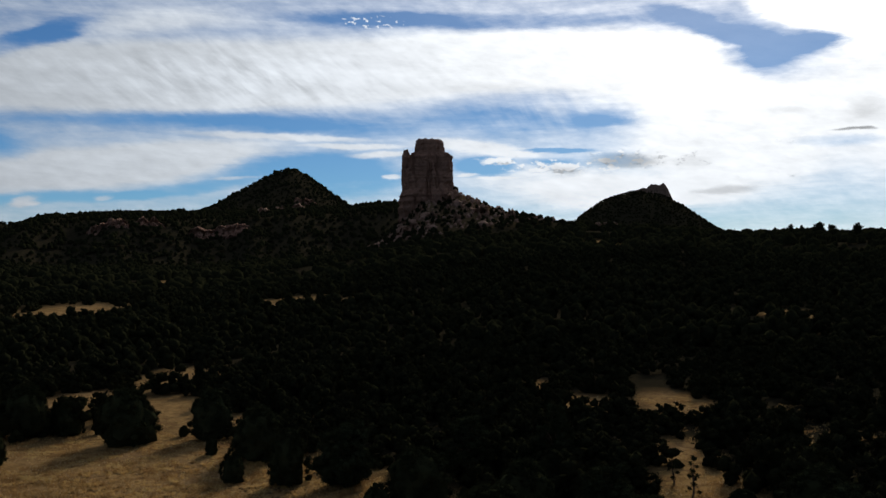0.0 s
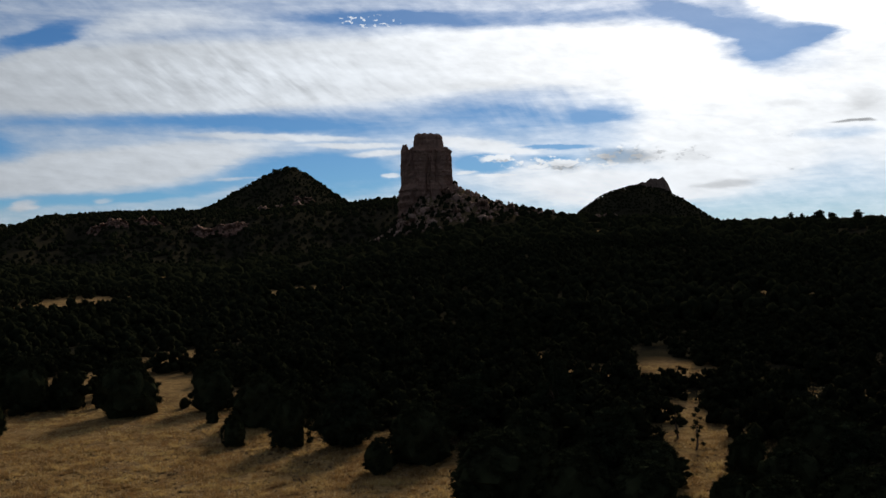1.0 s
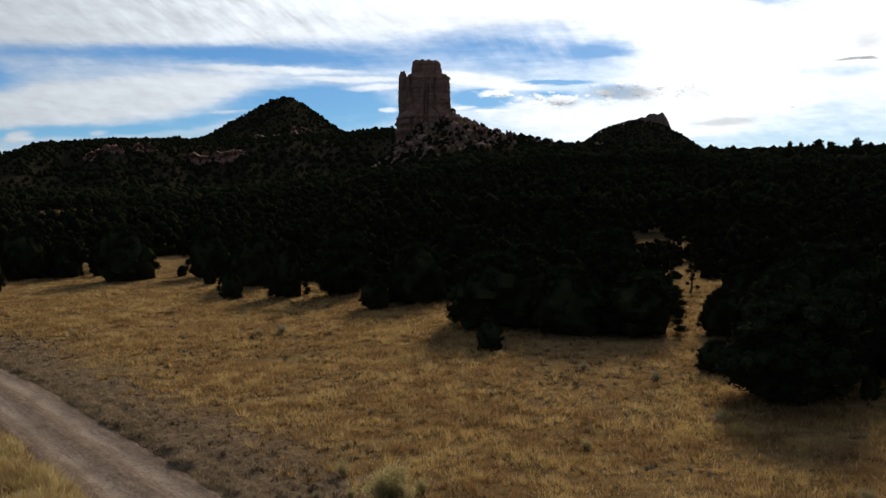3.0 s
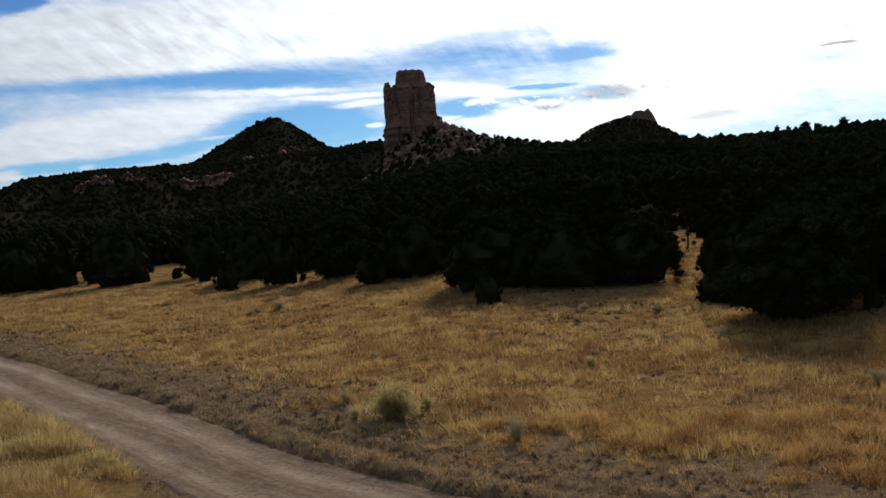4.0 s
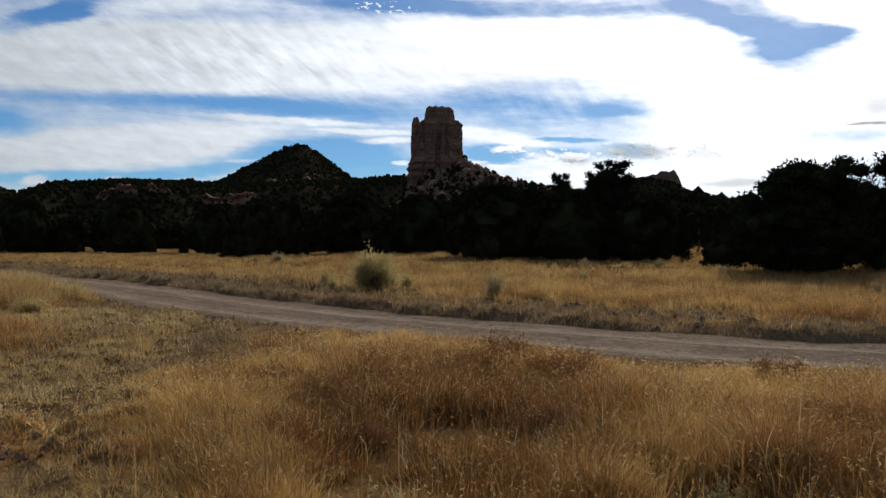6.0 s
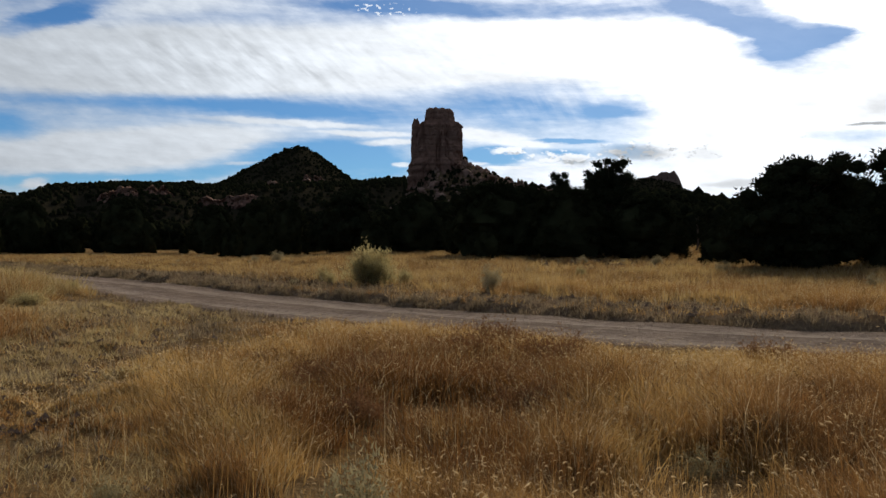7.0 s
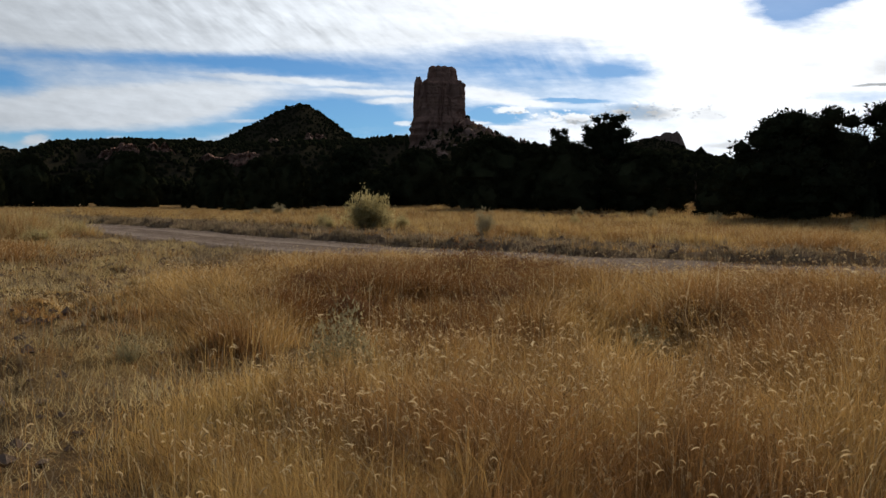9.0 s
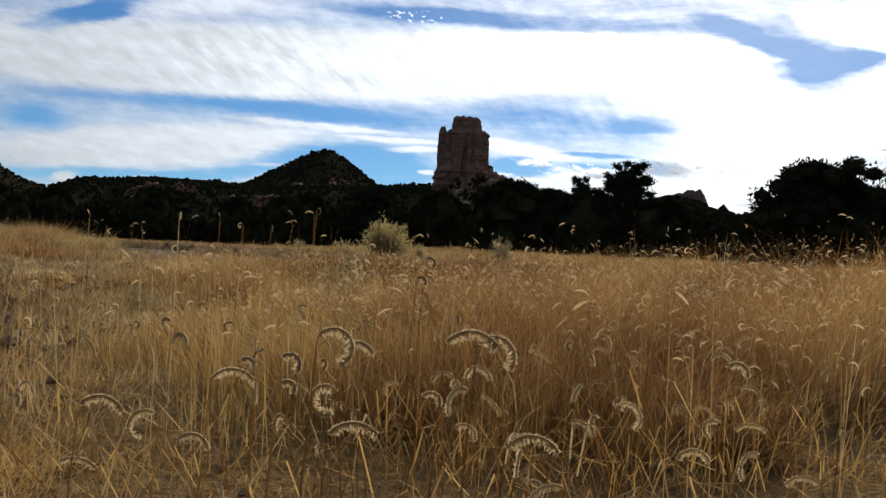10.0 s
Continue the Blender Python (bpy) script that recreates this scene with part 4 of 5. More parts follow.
def wood_spots(g, n, r0, r1, a0, a1, power=1.0):
    r = (r0 ** (2 * power) + g.random(n) * (r1 ** (2 * power) - r0 ** (2 * power))) ** (0.5 / power)
    a = np.radians(g.uniform(a0, a1, n))
    return r * np.sin(a), r * np.cos(a)


def build_woods():
    g = np.random.default_rng(12)

    def plant(name, label, kind, n, r0, r1, a0, a1, h0, h1, seed, power=1.0, fat=(0.8, 1.2)):
        x, y = wood_spots(g, n, r0, r1, a0, a1, power)
        t = np.hypot((x - TOWER[0] - 15) / 85, (y - TOWER[1] + 25) / 75)
        keep = (woodland(x, y) > g.random(len(x))) & (smooth(0.5, 1.3, t) + 0.3 > g.random(len(x)))
        keep &= np.hypot(x, y) > edge_of_wood(np.degrees(np.arctan2(x, y))) + 3
        x, y = x[keep], y[keep]
        h = (h0 + (h1 - h0) * g.random(len(x)) ** 1.4) * (1 + 0.2 * fbm(x / 26, y / 26, 0, 3, 91)) * g.uniform(0.7, 1.1, len(x))
        a = np.degrees(np.arctan2(x, y))
        h = h * (1 - 0.35 * smooth(10.5, 11.5, a) * (1 - smooth(15.5, 17, a)) * (np.hypot(x, y) < 170))
        scatter_wood(name, label, kind, (x, y, h, h * g.uniform(*fat, len(x))), seed)

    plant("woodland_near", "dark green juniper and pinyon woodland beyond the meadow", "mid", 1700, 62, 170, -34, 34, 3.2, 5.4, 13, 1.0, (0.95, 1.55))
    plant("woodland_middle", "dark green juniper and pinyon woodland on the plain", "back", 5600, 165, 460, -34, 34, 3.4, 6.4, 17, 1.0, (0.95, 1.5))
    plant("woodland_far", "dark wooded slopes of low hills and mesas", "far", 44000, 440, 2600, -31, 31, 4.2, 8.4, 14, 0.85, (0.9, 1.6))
    n = 560
    a, d = g.uniform(-math.pi, 0.3, n), g.uniform(0.3, 1.35, n)
    dx = d * np.cos(a)
    x, y = TOWER[0] + dx * np.where(dx > 0, 88, 46), TOWER[1] - 8 + d * np.sin(a) * 56
    thin = (fbm(x / 14, y / 14, 0, 3, 93) > -0.12 - 0.3 * smooth(0.8, 1.3, d))
    x, y = x[thin], y[thin]
    h = g.uniform(2.6, 6.4, len(x))
    scatter_wood("woodland_talus", "dark junipers among the blocks below the tower", "far", (x, y, h, h * g.uniform(0.8, 1.3, len(x))), 18)
    plant("woodland_butte", "dark trees on the slopes of a distant butte", "far", 5600, 3300, 4300, 6, 17, 7, 11, 15, 1.0, (0.9, 1.4))
    plant("woodland_around", "dark juniper woodland round the open meadow", "back", 500, 70, 300, 36, 324, 3.5, 6.0, 16)


build_woods()


# ---- shrubs ----
def make_shrub(name, label, h, w, seed, mat, n=240, category="shrub", group=""):
    g = np.random.default_rng(seed)
    shrub = tagged(new(name), label, category, group)
    stems, leaves = Pile(), Pile()
    a = g.uniform(0, 6.28, n)
    d = np.sqrt(g.random(n)) * (0.8 + 0.3 * np.sin(3 * a + seed) * np.sin(a + 2 * seed))
    top = np.stack([d * np.cos(a) * w * 0.5, d * np.sin(a) * w * 0.5, h * np.sqrt(np.clip(1.05 - d ** 2 * 0.8, 0, 1)) * (0.86 + 0.2 * np.sin(2 * a + seed) + 0.12 * np.sin(5 * a + 2 * seed)) * g.uniform(0.55, 1.12, n)], -1)
    for i in range(0, n, 5):
        k = np.linspace(0, 1, 4)[:, None]
        p = np.array([top[i, 0] * 0.15, top[i, 1] * 0.15, -0.03]) * (1 - k) + top[i] * k
        p[:, :2] += (k * (1 - k)) * top[i, :2] * 0.35
        stems.add(*tube(p, np.linspace(0.005, 0.0012, 4) * (0.25 + h * 0.9), 3))
    m = 8
    c = np.repeat(top, m, 0) * (1 - g.random((n * m, 1)) ** 1.5 * 0.7)
    leaves.add(*leaf_cloud(g, c, np.full(len(c), 0.045 * (h + w)), 2, 0.030 * (h + w), 0.0055 * (h + w), 1.2))
    tagged(part("woody_base", stems.mesh("woody_base", DRY_STEM), shrub), kind="stuff")
    part("foliage", leaves.mesh("foliage", mat), shrub)
    return shrub


def build_shrubs():
    ring = "shrubs in the dry meadow"
    big = make_shrub("rabbitbrush", "rounded grey-green rabbitbrush beside the dirt road", 1.12, 1.85, 31, SAGE, 420, group=ring)
    stand(big, -2.4, 27.8, 0, 1, 1, True)
    low = make_shrub("rabbitbrush", "small grey-green rabbitbrush in dry grass", 0.6, 0.62, 32, SAGE, 220, group=ring)
    stand(low, -4.15, 30.7, 0, 1, 1, True)
    for x, y, sx, sz, turn in ((-1.4, 28.6, 1.0, 0.95, 40), (-10.0, 25.1, 0.75, 0.6, 90), (-11.3, 25.4, 1.0, 0.5, 10), (-8.6, 19.3, 1.3, 0.6, 200),
                               (-9.2, 21.5, 0.9, 0.6, 300), (4.5, 33, 0.9, 0.8, 70), (-3.6, 28.2, 0.7, 0.7, 0)):
        stand(low, x, y, turn, sx, sz)
    sage = make_shrub("sagebrush", "dull grey-brown sagebrush tuft in dry grass", 0.75, 0.72, 33, SAGE_DARK, 180, group=ring)
    stand(sage, 1.0, 23.9, 0, 1, 1, True)
    weed = make_shrub("dead_weed", "dry reddish-brown dead weed among tall grass", 0.42, 0.9, 35, WEED, 150, group=ring)
    stand(weed, 0.2, 10.6, 0, 1.1, 1, True)
    for x, y, s, turn in ((-0.9, 11.0, 1.0, 30), (1.1, 10.3, 1.1, 80), (-0.7, 7.3, 0.8, 150), (2.0, 8.2, 0.7, 220), (2.8, 6.6, 0.6, 300), (0.6, 12.0, 1.2, 10),
                          (1.4, 11.6, 0.9, 200), (-1.9, 10.2, 0.8, 90), (3.6, 10.8, 0.9, 40), (0.9, 1.3, 0.5, 60)):
        stand(weed, x, y, turn, s, s * 0.85)
    g = np.random.default_rng(37)
    for _ in range(16):
        s = g.uniform(0.6, 1.05)
        stand(weed, g.uniform(-1.3, 1.6), g.uniform(7.4, 11.6), g.uniform(0, 360), s, s * 0.8)
    grey = make_shrub("grey_weed", "loose grey-green weed standing in dry grass", 0.46, 0.62, 36, WEED_GREY, 110, group=ring)
    stand(grey, -0.4, 4.3, 0, 1, 1, True)
    for x, y, s, turn in ((1.5, 5.6, 0.6, 40), (-1.8, 5.0, 0.5, 100), (3.2, 8.6, 0.6, 210)):
        stand(grey, x, y, turn, s, s * 0.8)
    g = np.random.default_rng(34)
    for x, y, s in ((-11.6, 63.2, 1.6), (-13, 62.6, 1.1), (6.5, 47, 1.0), (9.5, 44, 1.1), (10.4, 36.5, 1.2), (15.3, 30.5, 1.4), (8.6, 41, 0.7),
                    (-36, 72, 1.0), (-9, 52, 0.7), (12, 27, 1.0), (-27, 66, 1.0), (3, 37, 0.6)):
        stand(sage, x, y, g.uniform(0, 360), s, s * 0.62)
    for _ in range(26):
        r, a = g.uniform(24, 78), radians(g.uniform(-25, 25))
        x, y = r * math.sin(a), r * math.cos(a)
        if float(to_line(ROAD_LINE, np.array([x]), np.array([y]))[0]) > 3 and r < edge_of_wood(math.degrees(a)):
            s = g.uniform(0.35, 0.7)
            stand(sage, x, y, g.uniform(0, 360), s, s * 0.6)


build_shrubs()


# ---- grass ----
LANDING = (0.28, -0.9)


def trodden_edge(y):
    """Where the short grass beside the wheel track gives way to the tall."""
    return np.interp(y, [0, 2.4, 4.2, 7, 11, 14, 21], [-0.5, -0.68, -0.9, -2.2, -4.0, -4.6, -4.8])


def west_zone(x, y):
    """The stand of bright tall grass between the wheel track and the road."""
    return smooth(0.6, 2.2, -(x + 6.9) + 0.12 * (16 - y)) * smooth(12, 15, y) * (1 - smooth(34, 42, y)) * (off_road(x, y) < 0)


def grass_zone(x, y):
    """How thick and how tall the grass stands at a place."""
    s, t = off_road(x, y), off_track(x, y)
    patch = fbm(x / 2.6, y / 2.6, 0, 4, 61) + 0.7 * fbm(x / 0.7, y / 0.7, 0, 3, 63)
    thick = np.ones_like(x)
    west = west_zone(x, y)
    tall = np.clip(0.24 + 0.17 * patch, 0.07, 0.41) * (1 - 0.4 * smooth(-6.0, -3.0, s) * (1 - smooth(-2.0, 0, s)) * (1 - west))
    on = smooth(-2.3, -1.8, s) * (1 - smooth(1.9, 2.3, s))
    thick = thick * (1 - on)
    verge = smooth(1.9, 2.2, s) * (1 - smooth(5.2, 8.2, s + patch * 1.8))
    thick = thick * (1 - 0.93 * verge)
    tall = tall * (1 - 0.62 * verge)
    bare = 1 - smooth(1.8, 2.8, t + patch * 0.7)
    beyond = trodden_edge(y) - x
    left = smooth(-0.4, 1.0, beyond + patch * 0.5) * (1 - smooth(11, 14, y)) * (1 - smooth(6, 9, beyond))
    thick = thick * (1 - (0.35 + 0.55 * smooth(8, 13, y)) * bare) 
    tall = tall * (1 - 0.5 * bare) * (1 - 0.7 * left)
    tall = tall * (1 + 0.75 * west) * (1 + 0.4 * smooth(0.2, 1.5, x) * (1 - smooth(6, 9, y)))
    thick = thick * (1 + 0.5 * west)
    thick = thick * np.clip(0.82 + patch * 1.9, 0.04 + 0.25 * smooth(14, 24, np.hypot(x, y)), 1.25)
    trod = np.exp(-(np.hypot(x - LANDING[0], y - LANDING[1] - 0.4) / 1.3) ** 2)
    tall, thick = tall * (1 - 0.4 * trod), thick * (1 - 0.25 * np.exp(-(np.hypot(x - LANDING[0], y - LANDING[1] - 0.8) / 2.2) ** 2))
    r, az = np.hypot(x, y), np.degrees(np.arctan2(x, y))
    thick = thick * (1 - 0.85 * smooth(-4, 8, r - edge_of_wood(az)))
    stony = np.exp(-((az - 8) / 7) ** 2) * smooth(36, 46, r)
    return thick * (1 - 0.6 * stony), tall * (1 - 0.35 * stony)


def blades(g, n, r0, r1, a0, a1, wide, joints, tuft=0.06, long=1.0, only=None):
    per = 11
    x, y = wood_spots(g, n // per, r0, r1, a0, a1, 0.75)
    thick, tall = grass_zone(x, y)
    keep = thick > g.random(len(x)) * 1.15
    if only:
        keep &= only(x, y) > 0.4
    x, y, tall = x[keep], y[keep], tall[keep]
    spread = tuft * (0.6 + 0.12 * np.hypot(x, y) ** 0.7)
    ox, oy = g.normal(size=(2, len(x) * per)) * np.repeat(spread, per)
    outward = np.arctan2(oy, ox)
    x, y = np.repeat(x, per) + ox, np.repeat(y, per) + oy
    h = np.repeat(tall * g.uniform(0.7, 1.15, len(tall)), per) * g.uniform(0.35, 1.12, len(x)) * long * (1 - 0.25 * smooth(20, 60, np.hypot(x, y)))
    far = np.hypot(x - LANDING[0], y - LANDING[1]) > 0.24
    s = off_road(x, y)
    far &= (s < -1.75 - 0.3 * g.random(len(x))) | (s > 2.05)
    x, y, h = x[far], y[far], h[far]
    z = ground_height(x, y) - 0.01
    a = outward[far] + g.normal(size=len(x)) * 0.8
    lean = h * np.abs(g.normal(size=len(x))) * (0.8 + 0.9 * np.exp(-((x - LANDING[0]) ** 2 + (y - LANDING[1]) ** 2) / 4))
    dx, dy = np.cos(a) * lean, np.sin(a) * lean
    b = g.uniform(0, 6.28, len(x))
    r = np.hypot(x - LANDING[0], y - LANDING[1])
    w = np.maximum(wide, r * 0.00045) * g.uniform(0.6, 1.3, len(x))
    sx, sy = np.cos(b) * w, np.sin(b) * w
    low = np.stack([x - sx, y - sy, z], -1), np.stack([x + sx, y + sy, z], -1)
    tip = np.stack([x + dx, y + dy, z + h], -1)
    n = len(x)
    if joints:
        mx, my, mz = x + dx * 0.3, y + dy * 0.3, z + h * 0.6
        mid = np.stack([mx - sx * 0.7, my - sy * 0.7, mz], -1), np.stack([mx + sx * 0.7, my + sy * 0.7, mz], -1)
        v = np.stack([low[0], low[1], mid[1], mid[0], tip], 1).reshape(-1, 3)
        i = (np.arange(n) * 5)[:, None]
        return v, [i + np.array([[0, 1, 2, 3]]), i + np.array([[3, 2, 4]])], tip
    v = np.stack([low[0], low[1], tip], 1).reshape(-1, 3)
    return v, [np.arange(n * 3).reshape(-1, 3)], tip


def seed_heads(g, tips, size, steps, plump=0.085):
    """Curled eyelash-shaped seed heads hanging from the tops of stems."""
    n = len(tips)
    a = g.uniform(0, 6.28, n)
    curl = g.uniform(0.6, 4.6, n)
    ln = size * g.uniform(0.6, 1.3, n)
    k = np.linspace(0, 1, steps + 1)
    ang = 1.1 - curl[:, None] * k[None]
    px = np.cumsum(np.cos(ang), 1) * (ln / steps)[:, None]
    pz = np.cumsum(np.sin(ang), 1) * (ln / steps)[:, None]
    ca, sa = np.cos(a)[:, None], np.sin(a)[:, None]
    p = np.stack([tips[:, 0:1] + px * ca, tips[:, 1:2] + px * sa, tips[:, 2:3] + pz], -1)
    comb = np.stack([-np.sin(ang) * ca, -np.sin(ang) * sa, np.cos(ang)], -1)
    fat = (ln * plump)[:, None, None] * np.sin(np.pi * (0.12 + 0.8 * k))[None, :, None]
    sway = g.normal(size=(n, 1, 3)) * 0.4 * fat
    v = np.stack([p + comb * fat * 0.35 + sway * 0.3, p - comb * fat + sway], 2).reshape(-1, 3)
    m = 2 * (steps + 1)
    i = (np.arange(n) * m)[:, None, None] + (np.arange(steps) * 2)[None, :, None]
    return v, (i + np.array([0, 1, 3, 2])).reshape(-1, 4)


# place, height, length of the head, its curl, the way it hangs
STALKS = ((0.17, -0.31, 0.422, 0.046, 3.6, 0.2), (0.25, -0.30, 0.422, 0.038, 1.8, -0.1), (0.27, -0.30, 0.422, 0.042, 3.0, 0.1), (0.21, -0.28, 0.382, 0.046, 4.4, 3.0),
          (0.22, 0.05, 0.332, 0.030, 2.6, 0.3), (0.18, -0.31, 0.362, 0.036, 1.6, -0.2), (0.29, -0.32, 0.362, 0.040, 1.9, 0.2), (0.11, -0.12, 0.382, 0.030, 3.2, 0.1),
          (0.10, -0.07, 0.352, 0.024, 3.0, 0.2), (0.16, -0.11, 0.392, 0.034, 1.9, -0.3), (0.00, -0.26, 0.362, 0.036, 2.0, 0.1), (0.07, -0.18, 0.372, 0.040, 1.7, -0.2),
          (0.50, -0.03, 0.382, 0.030, 2.6, 0.1), (0.19, 0.60, 0.462, 0.030, 3.4, 0.0), (0.18, 0.55, 0.432, 0.026, 3.0, 0.2), (0.03, 0.07, 0.352, 0.022, 2.5, 0.1))


def build_stems(g):
    """Taller stems round the landing place, each with a comb-like head of fine teeth."""
    n = 150
    r, a = 0.85 + 2.2 * g.random(n) ** 1.5, np.radians(g.uniform(-32, 32, n))
    x, y = LANDING[0] + r * np.sin(a), LANDING[1] + r * np.cos(a)
    # the stalks that stand right before the landing place
    x, y = np.append([q[0] for q in STALKS], x), np.append([q[1] for q in STALKS], y)
    z = ground_height(x, y)
    stem, head = Pile(), Pile()
    for i in range(len(x)):
        own = i < len(STALKS) or r[i - len(STALKS)] < 1.15
        if own:
            kept, stem, head = (stem, head), Pile(), Pile()
        h = g.uniform(0.20, 0.36)
        b, lean = g.uniform(0, 6.28), g.uniform(0.02, 0.16)
        if i < len(STALKS):
            h, b, lean = STALKS[i][2] - 0.012, STALKS[i][5], 0.015
        k = np.linspace(0, 1, 5)
        p = np.stack([x[i] + np.cos(b) * lean * k ** 2, y[i] + np.sin(b) * lean * k ** 2, z[i] + h * k], -1)
        stem.add(*tube(p, np.linspace(0.0009, 0.0005, 5), 3))
        ln, curl, up = g.uniform(0.024, 0.05), g.uniform(0.8, 4.2), g.uniform(0.4, 1.5)
        if i < len(STALKS):
            ln, curl, up = STALKS[i][3], STALKS[i][4], 0.9
        m = 40
        ang = up - curl * np.linspace(0, 1, m)
        d = np.stack([np.cos(b) * np.cos(ang), np.sin(b) * np.cos(ang), np.sin(ang)], -1)
        q = p[-1] + np.cumsum(d, 0) * ln / m
        head.add(*tube(q, np.full(m, 0.0006), 3))
        out = np.stack([-np.cos(b) * np.sin(ang), -np.sin(b) * np.sin(ang), np.cos(ang)], -1)
        side = np.array([-np.sin(b), np.cos(b), 0])
        for s, reach in ((-1, 0.0052), (1, 0.0052), (0, 0.0062), (-2, -0.0014), (2, -0.0014)):
            tip = q - out * reach * g.uniform(0.5, 1.25, (m, 1)) + d * g.normal(0.0012, 0.0012, (m, 1)) + side * s * 0.0014 * g.uniform(0.3, 1.2, (m, 1))
            v = np.stack([q - d * 0.0008, q + d * 0.0008, tip], 1).reshape(-1, 3)
            head.add(v, np.arange(m * 3).reshape(-1, 3))
        if own:
            foot = np.array([x[i], y[i], z[i]])
            stalk = tagged(new("grass_stalk"), "dry grama grass stalk with a curled cream head", "grass stalk", "grass stalks close by")
            stalk.location = foot
            for pile in (stem, head):
                pile.v = [q - foot for q in pile.v]
            part("stem", stem.mesh("stem", GRASS), stalk)
            part("seed_head", head.mesh("seed_head", CREAM), stalk, "comb-like cream seed head")
            stem, head = kept
    n = 1300
    r, a = 1.8 + 6.5 * g.random(n) ** 1.2, np.radians(g.uniform(-34, 34, n))
    x, y = LANDING[0] + r * np.sin(a), LANDING[1] + r * np.cos(a)
    x, y = x + 0.25 * fbm(x / 0.8, y / 0.8, 0, 2, 81), y + 0.25 * fbm(x / 0.8, y / 0.8, 0, 2, 83)
    z = ground_height(x, y)
    h = np.where((g.random(n) < 0.3) & (r > 2.0), g.uniform(0.38, 0.47, n), g.uniform(0.22, 0.38, n)) * (0.9 + 0.2 * fbm(x / 2.2, y / 2.2, 0, 2, 85))
    b, lean = g.uniform(0, 6.28, n), g.uniform(0.0, 0.12, n)
    tips = np.stack([x + np.cos(b) * lean, y + np.sin(b) * lean, z + h], -1)
    w = np.stack([np.cos(b + 1.2), np.sin(b + 1.2), 0 * b], -1) * np.maximum(0.0007, r * 0.00025)[:, None]
    foot = np.stack([x, y, z], -1)
    v = np.stack([foot - w, foot + w, tips + w * 0.6, tips - w * 0.6], 1).reshape(-1, 3)
    stem.add(v, np.arange(n * 4).reshape(-1, 4))
    head.add(*seed_heads(g, tips, 0.027, 6, 0.075))
    tagged(new("grass_stems", stem.mesh("grass_stems", GRASS)), "thin tan grass stems rising over the meadow", "grass", kind="stuff")
    tagged(new("grama_heads", head.mesh("grama_heads", SEED)), "curled comb-like cream grama seed heads", "grass", kind="stuff")


